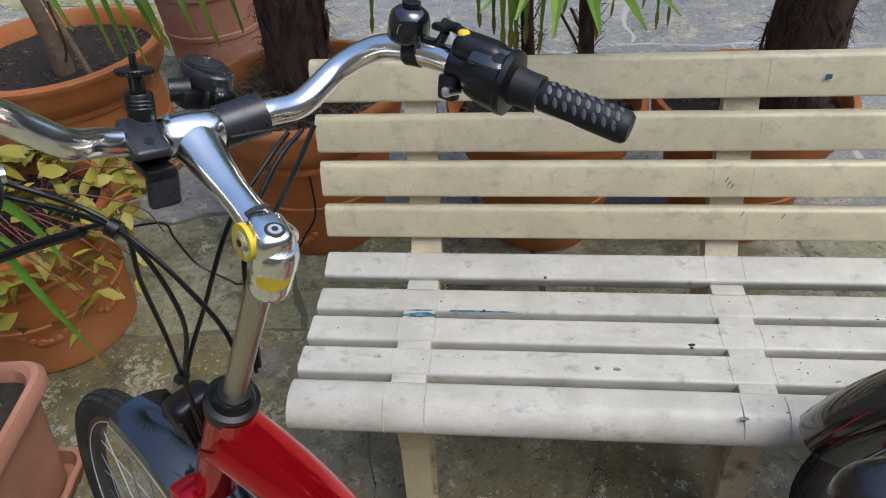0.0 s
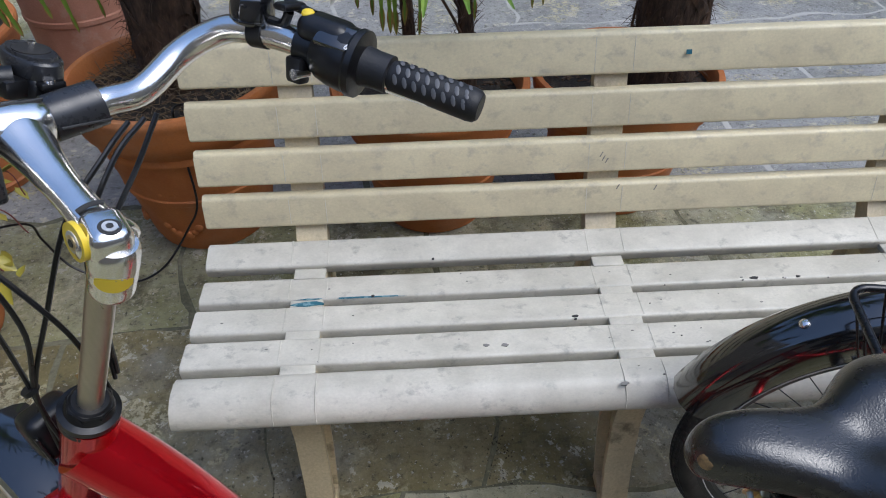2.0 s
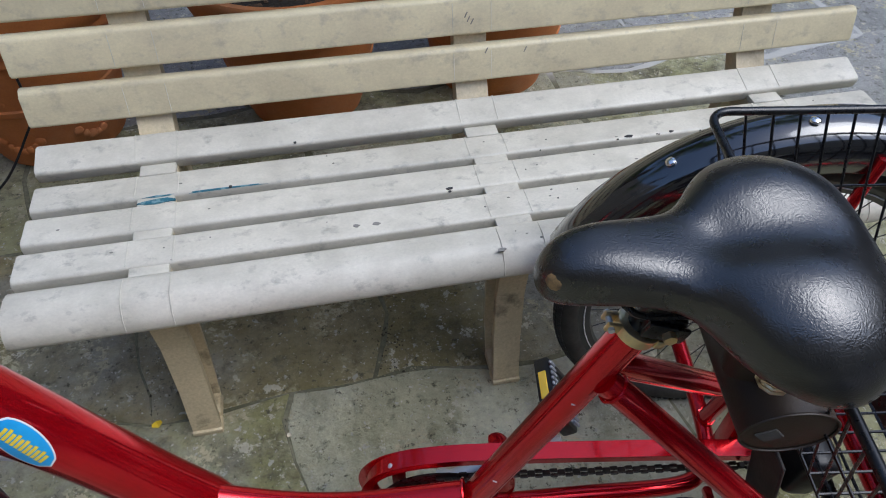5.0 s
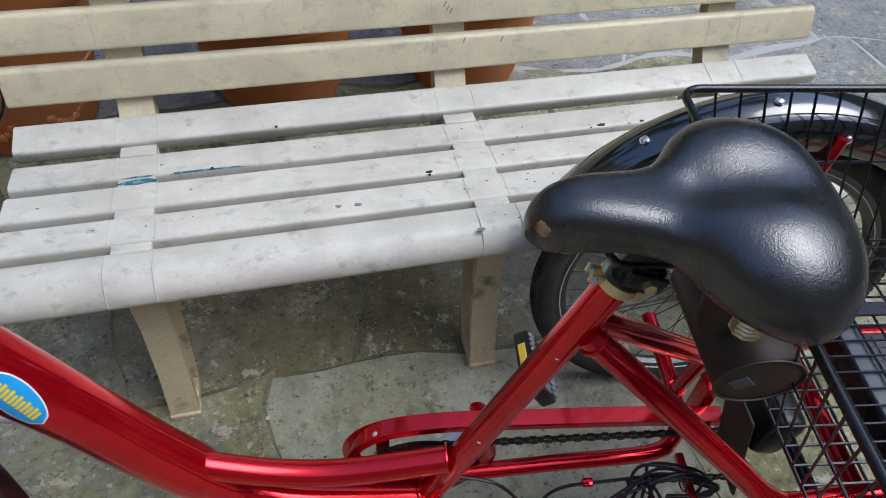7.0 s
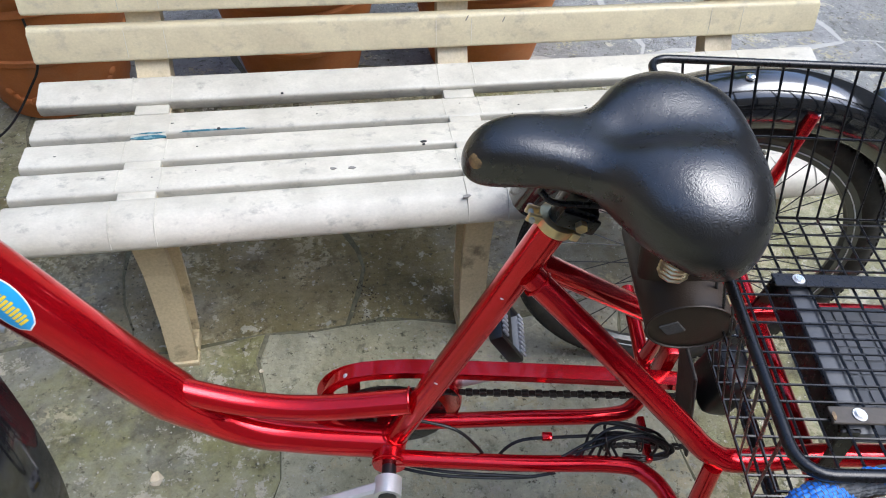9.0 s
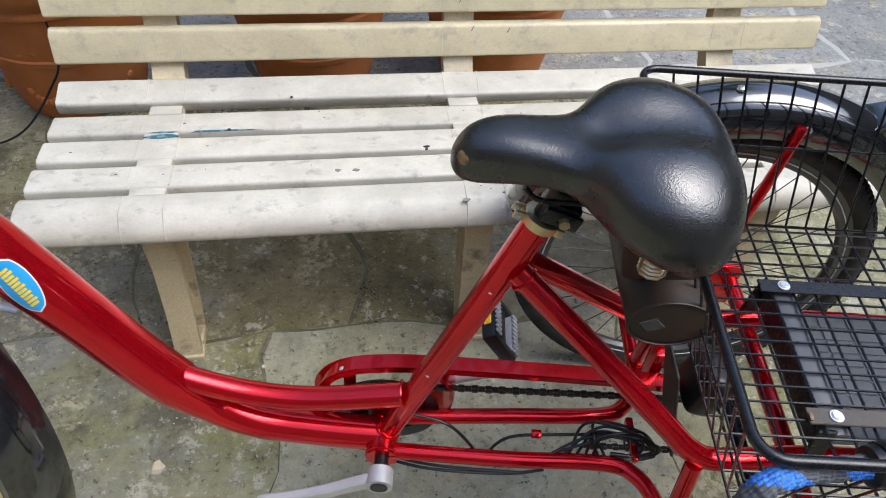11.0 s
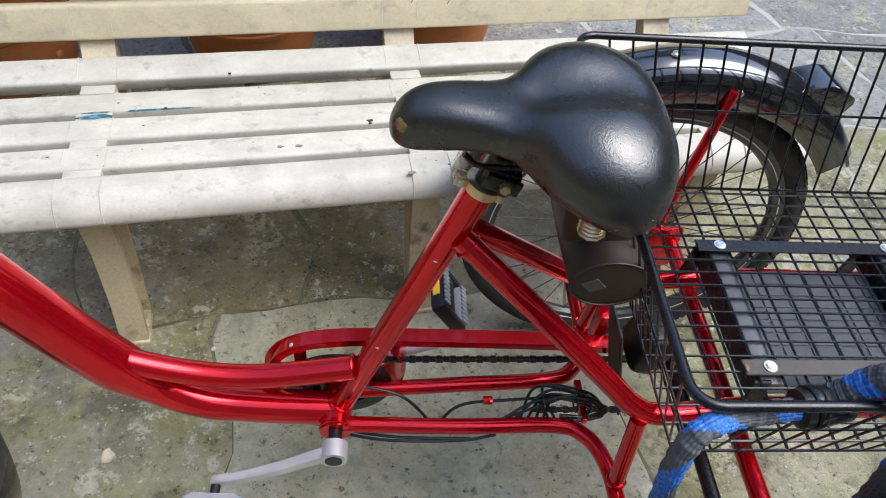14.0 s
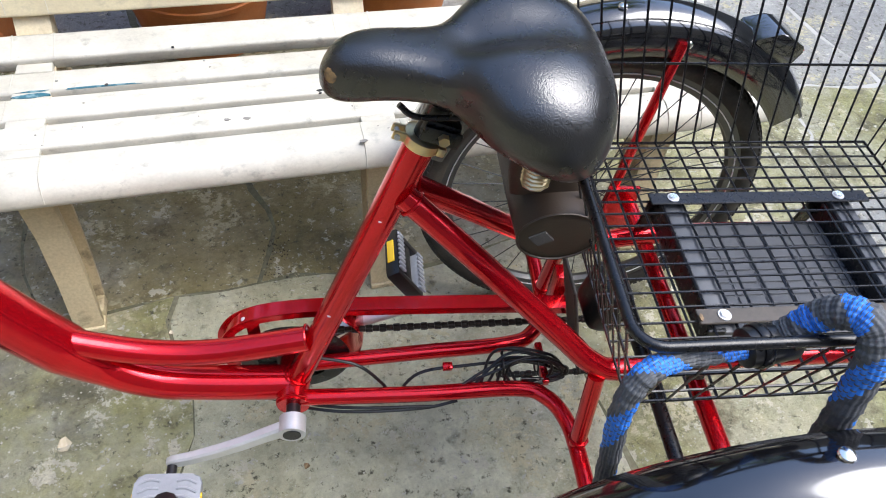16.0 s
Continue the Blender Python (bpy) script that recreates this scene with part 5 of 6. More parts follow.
def build_basket(root):
    zt, zf = 0.79, 0.565
    u0, u1, v0 = 0.843, 1.50, 0.297      # rim
    f0, f1, w0 = 0.915, 1.452, 0.228      # floor
    top = part("basket", bmesh.new(), None, root, "black wire basket over the rear axle")
    top.matrix_basis = pose(0, 0.018, 0)
    me = top.data
    r = 0.026
    ring = []
    for cu, cv, a0 in ((u1 - r, v0 - r, 0), (u0 + r, v0 - r, 90), (u0 + r, -v0 + r, 180), (u1 - r, -v0 + r, 270)):
        for k in range(7):
            a = radians(a0 + 15 * k)
            ring.append((cu + r * math.cos(a), cv + r * math.sin(a), zt))
    bm = sweep(bmesh.new(), ring, 0.0055, 12, 1, False, True)
    bmesh.ops.recalc_face_normals(bm, faces=bm.faces)
    bm.to_mesh(me)
    bm.free()
    me.shade_smooth()
    me.materials.append(M["blackpaint"])
    W = lambda pts, rr=0.0019: part("wire", sweep(bmesh.new(), pts, rr, 6), M["blackpaint"], top)
    # wires that run across: down one wall, over the floor and up the other
    n = 17
    for k in range(n):
        t = (k + 0.5) / n
        ut, uf = u0 + 0.03 + (u1 - u0 - 0.06) * t, f0 + (f1 - f0) * t
        W([(ut, v0, zt), (uf, w0, zf), (uf, -w0, zf), (ut, -v0, zt)])
    n = 19
    for k in range(n):
        v = -w0 + 2 * w0 * (k + 0.5) / n
        vt = v * (v0 - 0.02) / w0
        W([(u0, vt, zt), (f0, v, zf), (f1, v, zf), (u1, vt, zt)])
    # rings half way up and at the foot of the walls
    for t, rr in ((0.0, 0.0026), (0.55, 0.0022)):
        a0, a1, b, z = f0 + (u0 - f0) * t, f1 + (u1 - f1) * t, w0 + (v0 - w0) * t, zf + (zt - zf) * t
        part("wire", sweep(bmesh.new(), [(a0, b, z), (a1, b, z), (a1, -b, z), (a0, -b, z)], rr, 6, 1, False, True), M["blackpaint"], top)
    # clamping strips, bolts, cross channels and legs
    # the near strip's colour holds wear and the light it reflects
    for v, m in ((0.095, "blackpaint"), (-0.117, "strip")):
        part("clamp_strip", block((0.345, 0.023, 0.004), (1.21, v, zf + 0.006), 0.001, 1), M[m], top, "flat black steel strip" if v > 0 else "flat worn steel strip with a tan reflection in its colour")
        for u in (1.073, 1.335):
            part("bolt", rod((u, v, zf + 0.008), (u, v, zf + 0.0125), 0.0062, 6), M["chrome"], top)
            part("washer", disc_along((u, v, zf + 0.0075), (u, v, zf + 0.0095), 0.0088, 18), M["alloy"], top)
            part("rack_leg", block((0.026, 0.006, 0.1), (0, 0, 0), 0.002, 1, pose(u - 0.012, v + math.copysign(0.022, v), 0.515, math.copysign(8, v))), M["blackpaint"], top)
    part("rust_mark", speck(-0.119, zf + 0.0085, 1.0405, 0.003, 0.007, 0, 12), M["worn"], top, "rusty worn corner of the strip")
    for u in (1.078, 1.345):
        # black channel coloured grey in place of the sky reflected on its top
        part("cross_channel", block((0.032, 0.25, 0.014), (u, -0.01, zf - 0.012), 0.003), M["mat_sheen"], top)
        part("channel_side", block((0.004, 0.25, 0.04), (u - 0.016, 0, zf - 0.03), 0.001, 1), M["blackpaint"], top)
    mt = part("rubber_mat", block((0.33, 0.215, 0.006), (1.225, -0.014, 0.515), 0.002, 1), M["mat_sheen"], top, "dark grey rubber mat under the basket floor")
    for i in range(7):
        for j in range(9):
            part("mat_rib", block((0.0395, 0.0205, 0.0014), (1.118 + 0.042 * i, -0.104 + 0.0225 * j, 0.519), 0.001, 1), M["mat_sheen"], mt)


build_trike()


# ---- pots ----
def pot(name, at, h, r_rim, r_base, m, label):
    root = thing(name, pose(*at, 0), label, "plant pot", "terracotta pots")
    rb, rr = r_base, r_rim
    neck = rr * 0.83
    side = lambda t: rb + (neck - rb) * t / 0.68
    prof = [(rb * 0.9, 0), (rb, 0.006), (rb * 1.02, 0.03), (side(0.1), 0.036), (side(0.38), h * 0.38), (side(0.39) + 0.005, h * 0.39), (side(0.42) + 0.005, h * 0.42), (side(0.43), h * 0.43), (neck, h * 0.68), (neck + 0.008, h * 0.69), (neck + 0.01, h * 0.71), (neck + 0.006, h * 0.73), (rr * 0.87, h * 0.75),
            (rr * 0.93, h * 0.79), (rr * 0.965, h * 0.85), (rr * 0.975, h * 0.92), (rr * 0.99, h * 0.945), (rr, h * 0.96), (rr, h * 0.985), (rr * 0.985, h), (rr * 0.93, h), (rr * 0.9, h * 0.97), (rr * 0.88, h * 0.85)]
    part("pot_body", lathe(prof, 48), m, root)
    bm = lathe([(rr * 0.2, h * 0.84), (rr * 0.89, h * 0.86), (rr * 0.89, h * 0.88), (rr * 0.4, h * 0.9)], 32)
    part("soil", bm, M["soil"], root)
    rnd = random.Random(int(at[0] * 100) + 700)
    bm = bmesh.new()
    for k in range(230):
        r, a = rr * 0.85 * math.sqrt(rnd.uniform(0.04, 1)), rnd.uniform(0, 2 * math.pi)
        ln = rnd.uniform(0.008, 0.03)
        chip = pose(r * math.cos(a), r * math.sin(a), h * (0.9 - 0.02 * r / rr) + 0.003, rnd.uniform(-25, 25), rnd.uniform(-25, 25), rnd.uniform(0, 360)) @ Matrix.Diagonal((ln, rnd.uniform(0.004, 0.012), rnd.uniform(0.003, 0.006), 1))
        bmesh.ops.create_cube(bm, size=1, matrix=chip)
    tagged(part("mulch", bm, M["mulch"], root), "brown bark chips and dry fibre on the soil", kind="stuff")
    return root


p_left = pot("plant_pot", (-0.225, 1.0), 0.525, 0.305, 0.18, M["terracotta"], "terracotta pot holding a palm behind the bench")
p_mid = pot("plant_pot", (0.494, 1.02), 0.455, 0.293, 0.17, M["terracotta"], "terracotta pot with young palms behind the bench")
p_right = pot("plant_pot", (1.088, 1.07), 0.44, 0.286, 0.17, M["terracotta"], "terracotta pot with a fibrous palm trunk behind the bench")
p_vine = pot("plant_pot", (-0.92, 0.5), 0.43, 0.27, 0.2, M["terracotta"], "terracotta pot overgrown with yellow-green vine")
p_big = pot("plant_pot", (-1.215, 1.36), 0.5, 0.37, 0.325, M["terracotta"], "large terracotta pot with a bare-stemmed shrub")
pot("plant_pot", (-0.98, 2.2), 0.6, 0.29, 0.22, M["palepot"], "tall terracotta pot standing behind the others")


def relief(root, r, z, spots):
    """Moulded garland and rosettes on a pot's side."""
    for a, w, h in spots:
        for k in range(7):
            t = (k - 3) / 3
            aa = radians(a) + t * w / r
            zz = z - h * (1 - t * t)
            o = dome((0, 0, 0), 0.011 if k % 2 else 0.014)
            part("garland", moved(o, Matrix.Translation((r * math.cos(aa), r * math.sin(aa), zz)) @ Vector((math.cos(aa), math.sin(aa), 0)).to_track_quat("Z", "Y").to_matrix().to_4x4()), M["terracotta"], root)


relief(p_mid, 0.176, 0.11, ((-92, 0.05, 0.03), (-35, 0.05, 0.03), (-150, 0.05, 0.03)))
relief(p_right, 0.176, 0.11, ((-95, 0.05, 0.03), (-40, 0.05, 0.03), (-150, 0.05, 0.03)))
relief(p_left, 0.225, 0.27, ((-100, 0.06, 0.02), (-60, 0.06, 0.02), (-140, 0.06, 0.02)))
relief(p_left, 0.205, 0.11, ((-100, 0.05, 0.03), (-45, 0.05, 0.03), (-155, 0.05, 0.03)))
relief(p_vine, 0.212, 0.16, ((-60, 0.06, 0.035), (-10, 0.06, 0.035), (-115, 0.06, 0.035)))


def planter():
    """A square planter with a rolled rim, on a tray."""
    root = thing("square_planter", pose(-0.76, -0.13, 0, 0, 0, 6), "square pale terracotta planter on a tray", "plant pot")

    def shell(levels, r):
        bm = bmesh.new()
        rings = []
        for half, z in levels:
            rr = min(r, half * 0.4)
            ring = []
            for cx, cy, a0 in ((1, 1, 0), (-1, 1, 90), (-1, -1, 180), (1, -1, 270)):
                for k in range(5):
                    a = radians(a0 + 22.5 * k)
                    ring.append(bm.verts.new((cx * (half - rr) + rr * math.cos(a), cy * (half - rr) + rr * math.sin(a), z)))
            rings.append(ring)
        for a, b in zip(rings, rings[1:]):
            n = len(a)
            for k in range(n):
                bm.faces.new((a[k], a[(k + 1) % n], b[(k + 1) % n], b[k]))
        bm.faces.new(rings[0][::-1])
        bm.faces.new(rings[-1])
        return bm

    part("planter_body", shell([(0.13, 0.02), (0.135, 0.025), (0.168, 0.29), (0.18, 0.295), (0.19, 0.305), (0.192, 0.33), (0.186, 0.343), (0.175, 0.345), (0.165, 0.335), (0.158, 0.3)], 0.05), M["palepot"], root)
    part("soil", shell([(0.05, 0.295), (0.16, 0.3), (0.16, 0.305), (0.08, 0.312)], 0.04), M["soil"], root)
    part("tray", shell([(0.15, 0.0), (0.155, 0.004), (0.17, 0.045), (0.168, 0.05), (0.158, 0.05), (0.148, 0.012)], 0.04), M["palepot"], root)


planter()


# ---- plants ----
def blade_mesh(pts, width, fold=0.25):
    """A long leaf: a folded, tapering strip of small thickness along a line."""
    p = smooth_path(pts, 6)
    bm = bmesh.new()
    rows = []
    n = len(p)
    for i, q in enumerate(p):
        t = i / (n - 1)
        d = (p[min(i + 1, n - 1)] - p[max(i - 1, 0)]).normalized()
        side = d.cross(Vector((0.3, -1, 0.2))).normalized()
        nrm = side.cross(d)
        w = width * 0.5 * min(1.0, 0.5 + 2.2 * t) * (1 - t**2.5) + 0.0006
        rows.append([bm.verts.new(q + side * a * w + nrm * b * w) for a, b in ((-1, fold), (0, 0), (1, fold), (0, -0.08))])
    for a, b in zip(rows, rows[1:]):
        for k in range(4):
            bm.faces.new((a[k], a[(k + 1) % 4], b[(k + 1) % 4], b[k]))
    return bm


def blade(root, pts, width, m="blade", tip=True):
    width *= 1.45 if m == "blade" else 1.0
    lf = part("leaf", blade_mesh(pts, width), M[m], root)
    if tip:
        a, b = Vector(pts[-2]), Vector(pts[-1])
        part("leaf_tip", blade_mesh([a.lerp(b, 0.72), a.lerp(b, 0.9), b + (b - a) * 0.03], width * 0.4), M["tip"], lf)


def fibrous_trunk(name, base, top, r0, r1, label, seed):
    root = thing(name, pose(0, 0, 0), label, "palm")
    rnd = random.Random(seed)
    b, t = Vector(base), Vector(top)
    bm = bmesh.new()
    rings = []
    for i in range(25):
        f = i / 24
        c = b.lerp(t, f)
        rr = r0 + (r1 - r0) * f
        rings.append([bm.verts.new(c + (rr * (1 + 0.09 * noise.noise(Vector((3 * math.cos(a), 3 * math.sin(a), 9 * f + seed))) + 0.03 * rnd.random())) * Vector((math.cos(a), math.sin(a), 0))) for a in (2 * math.pi * k / 28 for k in range(28))])
    for p, q in zip(rings, rings[1:]):
        for k in range(28):
            bm.faces.new((p[k], p[(k + 1) % 28], q[(k + 1) % 28], q[k]))
    bm.faces.new(rings[0][::-1])
    bm.faces.new(rings[-1])
    part("trunk", bm, M["fibre"], root)
    bm = bmesh.new()
    for k in range(1100):
        a, f = rnd.uniform(0, 2 * math.pi), rnd.random()
        rr = (r0 + (r1 - r0) * f) * 0.98
        p = b.lerp(t, f) + rr * Vector((math.cos(a), math.sin(a), 0))
        out = Vector((math.cos(a + rnd.uniform(-1, 1)), math.sin(a + rnd.uniform(-1, 1)), rnd.uniform(-1.2, 1.2))).normalized()
        ln = rnd.uniform(0.02, 0.06)
        sweep(bm, [p, p + out * ln * 0.5 + Vector((0, 0, 0.004)), p + out * ln + Vector((0, 0, -0.012))], [0.0012, 0.0009, 0.0004], 3)
    for k in range(46):
        a, f = rnd.uniform(0, 2 * math.pi), rnd.random()
        lean, wide, hi = rnd.uniform(-0.9, 0.9), rnd.uniform(0.02, 0.045), rnd.uniform(0.08, 0.17)
        rows = []
        for q in range(7):
            g = f + hi * q / 6 / (t - b).length
            aa = a + lean * q / 6
            rad = (r0 + (r1 - r0) * g) * (1.03 + 0.05 * math.sin(math.pi * q / 6) + 0.03 * noise.noise(Vector((k, q * 0.4, 2))))
            w = wide * (1 - 0.75 * q / 6) / rad
            c = b.lerp(t, min(g, 1.0))
            rows.append([bm.verts.new(c + (rad + 0.006 * (1 - e * e)) * Vector((math.cos(aa + e * w), math.sin(aa + e * w), 0)) + Vector((0, 0, -0.02 * e * e))) for e in (-1, -0.5, 0, 0.5, 1)])
        for p, q in zip(rows, rows[1:]):
            for e in range(4):
                bm.faces.new((p[e], p[e + 1], q[e + 1], q[e]))
    fb = part("fibre_coat", bm, M["fibre"], root, "loose brown fibres")
    tagged(fb, kind="stuff")
    return root


palm_a = fibrous_trunk("palm", (-0.24, 1.03, 0.44), (-0.15, 1.03, 1.75), 0.083, 0.125, "thick palm trunk wrapped in dark brown fibre", 2)
palm_c = fibrous_trunk("palm", (1.185, 1.05, 0.36), (1.18, 1.05, 1.6), 0.098, 0.076, "dark shaggy palm trunk in a terracotta pot", 7)
rnd = random.Random(12)
# dry fibre and roots heaped round the first palm
bm = bmesh.new()
for k in range(700):
    a, q = rnd.uniform(0, 2 * math.pi), rnd.uniform(0.09, 0.26)
    p = Vector((-0.25 + q * math.cos(a), 1.05 + q * math.sin(a), 0.468 + max(0, 0.05 * (1 - (q - 0.09) / 0.12))))
    out = Vector((math.cos(a + rnd.uniform(-1.4, 1.4)), math.sin(a + rnd.uniform(-1.4, 1.4)), rnd.uniform(-0.2, 0.5))) * rnd.uniform(0.03, 0.08)
    sweep(bm, [p, p + out * 0.5 + Vector((0, 0, 0.01)), p + out], [0.0014, 0.0012, 0.0006], 3)
dry = part("dry_fibre", bm, M["straw"], palm_a, "dry straw-coloured fibre over the soil")
tagged(dry, kind="stuff")



def shade_crown(root, top, count, reach, seed):
    """Unseen fan fronds, added to soften the light, that spread from a trunk's top: each a stalk with a pleated fan of
    narrow blades.
    """
    rnd = random.Random(seed)
    top = Vector(top)
    for k in range(count):
        a = 2 * math.pi * (k * 0.382 + 0.05 * rnd.random())
        rise = rnd.uniform(-0.1, 0.9)
        out = Vector((math.cos(a), math.sin(a), rise)).normalized()
        ln = reach * rnd.uniform(0.55, 0.8)
        end = top + out * ln + Vector((0, 0, -0.12 * ln))
        bm = sweep(bmesh.new(), [top, top + out * ln * 0.5, end], [0.009, 0.006, 0.004], 5)
        flat = out.cross(Vector((0, 0, 1))).normalized()
        up = flat.cross(out)
        for j in range(15):
            f = radians(-105 + 15 * j)
            way = (out * math.cos(f) + flat * math.sin(f)).normalized()
            wide = way.cross(up).normalized()
            bl = reach * 0.5 * (0.75 + 0.25 * math.cos(f)) * rnd.uniform(0.9, 1.05)
            rows = []
            for t, w in ((0.0, 0.004), (0.35, 0.017), (0.75, 0.012), (1.0, 0.002)):
                c = end + way * bl * t + Vector((0, 0, -0.22 * bl * t * t))
                rows.append([bm.verts.new(c - wide * w + up * w * 0.5), bm.verts.new(c), bm.verts.new(c + wide * w + up * w * 0.5)])
            for p, q in zip(rows, rows[1:]):
                for e in (0, 1):
                    bm.faces.new((p[e], p[e + 1], q[e + 1], q[e]))
        part("frond", bm, M["blade"], root)


# added crowns above the view, their number set by the shade they cast
shade_crown(palm_a, (-0.15, 1.03, 1.72), 8, 0.95, 3)
shade_crown(palm_c, (1.18, 1.05, 1.58), 13, 0.9, 8)

young = thing("young_palm", pose(0, 0, 0), "slender young palms with narrow green blades", "palm")
for x, y, r in ((0.445, 1.04, 0.02), (0.605, 1.02, 0.024)):
    part("stem", tube([(x, y, 0.37), (x - 0.004, y, 0.55), (x - 0.012, y, 0.8), (x, y, 1.1)], [r * (1.25 - 0.35 * min(1, i / 8)) for i in range(19)], 12), M["fibre"], young)
bm = bmesh.new()
for k in range(260):
    x, y = rnd.choice(((0.445, 1.04), (0.605, 1.02)))
    a, z = rnd.uniform(0, 6.28), rnd.uniform(0.38, 0.75)
    p = Vector((x + 0.02 * math.cos(a), y + 0.02 * math.sin(a), z))
    q = p + Vector((math.cos(a) * 0.03, math.sin(a) * 0.03, rnd.uniform(-0.03, 0.05)))
    sweep(bm, [p, q], [0.0016, 0.0005], 3)
shade_crown(young, (0.44, 1.04, 1.12), 6, 0.6, 21)
shade_crown(young, (0.61, 1.02, 1.12), 6, 0.6, 22)
fb = part("fibre_coat", bm, M["fibre"], young)
tagged(fb, kind="stuff")
for x, y, zt, w, dx in ((0.008, 1.0, 0.67, 0.02, 0.05), (0.307, 1.0, 0.68, 0.022, -0.01), (0.345, 1.01, 0.655, 0.02, 0.0), (0.37, 0.99, 0.62, 0.026, 0.0), (0.39, 1.0, 0.61, 0.03, 0.01), (0.405, 1.01, 0.60, 0.03, 0.0),
                        (0.43, 1.0, 0.63, 0.026, 0.02), (0.469, 0.98, 0.61, 0.02, 0.03), (0.53, 1.0, 0.71, 0.016, 0.06), (0.62, 0.99, 0.64, 0.02, -0.01), (0.655, 1.0, 0.70, 0.012, 0.03), (0.735, 1.0, 0.72, 0.012, 0.02), (0.776, 1.0, 0.665, 0.018, -0.02), (0.805, 1.0, 0.672, 0.017, -0.02), (1.02, 1.0, 0.735, 0.014, 0.0)):
    blade(young, [(x + dx * 2, y + 0.05, 1.15), (x + dx, y + 0.02, 0.98), (x + dx * 0.4, y, 0.84), (x, y, zt)], w)
for a, b in (((0.50, 1.0, 0.75), (0.60, 1.0, 0.56)), ((0.55, 1.01, 0.72), (0.6, 1.0, 0.6))):
    part("dead_stalk", tube([a, Vector(a).lerp(Vector(b), 0.5) + Vector((0.01, 0, -0.01)), b], 0.004, 8), M["fibre"], young)

for root, r in ((p_mid, 0.24), (p_right, 0.24), (p_left, 0.25), (p_big, 0.32)):
    bm = bmesh.new()
    h = 0.405 if root is p_big else 0.458 if root is p_left else 0.37
    for k in range(260):
        a, q = rnd.uniform(0, 6.28), r * math.sqrt(rnd.random())
        c = Vector((q * math.cos(a), q * math.sin(a), h + 0.012 * (1 - q / r) + 0.004))
        way = Vector((rnd.uniform(-1, 1), rnd.uniform(-1, 1), rnd.uniform(-0.15, 0.35))).normalized() * rnd.uniform(0.008, 0.035)
        sweep(bm, [c - way * 0.5, c + Vector((0, 0, 0.003)), c + way * 0.5], [0.0012, 0.0018, 0.0008], 4)
    tagged(part("debris", bm, M["bark"], root, "dry twigs and bits on the soil"), kind="stuff")

shrub = thing("shrub", pose(0, 0, 0), "bare-stemmed shrub with drooping yellow-tipped blades", "shrub")
part("stem", tube([(-1.13, 1.25, 0.4), (-1.135, 1.25, 0.6), (-1.16, 1.26, 0.8), (-1.17, 1.27, 1.1)], [0.034] * 4 + [0.027] * 15, 14), M["bark"], shrub)
part("stake", tube([(-0.98, 1.18, 0.4), (-1.04, 1.2, 0.62), (-1.1, 1.22, 0.9)], 0.011, 10), M["bark"], shrub)
part("dead_stalk", tube([(-1.2, 1.3, 0.4), (-1.06, 1.2, 0.55), (-0.98, 1.1, 0.75)], 0.004, 8), M["straw"], shrub)
for x, y, zt, w, dx in ((-0.595, 1.0, 0.635, 0.03, -0.1), (-0.62, 1.0, 0.66, 0.024, -0.07), (-0.443, 1.0, 0.64, 0.02, -0.05), (-0.50, 1.0, 0.68, 0.022, -0.06), (-0.72, 1.0, 0.52, 0.018, -0.06), (-0.66, 0.98, 0.53, 0.014, -0.09), (-0.77, 1.0, 0.63, 0.02, -0.04), (-0.37, 1.02, 0.67, 0.016, -0.03), (-0.86, 0.99, 0.70, 0.02, -0.06)):
    blade(shrub, [(x + dx * 2.2, y + 0.1, 1.1), (x + dx, y + 0.05, 0.93), (x + dx * 0.35, y, 0.8), (x, y, zt)], w)
for k in range(14):
    a, q = rnd.uniform(0, 6.28), rnd.uniform(0.1, 0.33)
    p = Vector((-1.22 + q * math.cos(a), 1.32 + q * math.sin(a), 0.405))
    part("dead_stalk", tube([p, p + Vector((rnd.uniform(-0.05, 0.05), rnd.uniform(-0.05, 0.05), 0.02)), p + Vector((rnd.uniform(-0.1, 0.1), rnd.uniform(-0.1, 0.1), 0.015))], 0.002, 5), M["straw"], shrub)

strap = thing("strap_plant", pose(-0.76, -0.13, 0.3), "bright green strap leaves arching over the planter", "plant")
for pts, w in (([(0.1, 0.1, 0.0), (0.06, 0.2, 0.36), (0.11, 0.29, 0.3), (0.153, 0.3, 0.12), (0.205, 0.3, -0.09)], 0.03), ([(0.1, 0.05, 0.0), (0.13, 0.16, 0.46), (0.2, 0.25, 0.44), (0.235, 0.28, 0.36), (0.262, 0.285, 0.235)], 0.032),
               ([(0.08, 0.12, 0.0), (0.1, 0.2, 0.3), (0.14, 0.27, 0.34), (0.2, 0.28, 0.25)], 0.024)):
    blade(strap, pts, w, "strap")


def leaf_verts(ln, w):
    return [(0, 0, 0), (ln * 0.3, w * 0.5, 0.12 * w), (ln * 0.65, w * 0.42, 0.1 * w), (ln, 0, -0.2 * w), (ln * 0.65, -w * 0.42, 0.1 * w), (ln * 0.3, -w * 0.5, 0.12 * w), (ln * 0.33, 0, -0.12 * w), (ln * 0.66, 0, -0.14 * w)]


LEAF_FACES = [(0, 6, 1), (1, 6, 7, 2), (2, 7, 3), (0, 5, 6), (5, 4, 7, 6), (4, 3, 7)]
vine = thing("vine", pose(-0.9, 0.48, 0.4), "trailing vine with yellow-green and reddish leaves", "plant")
leaf_meshes = []
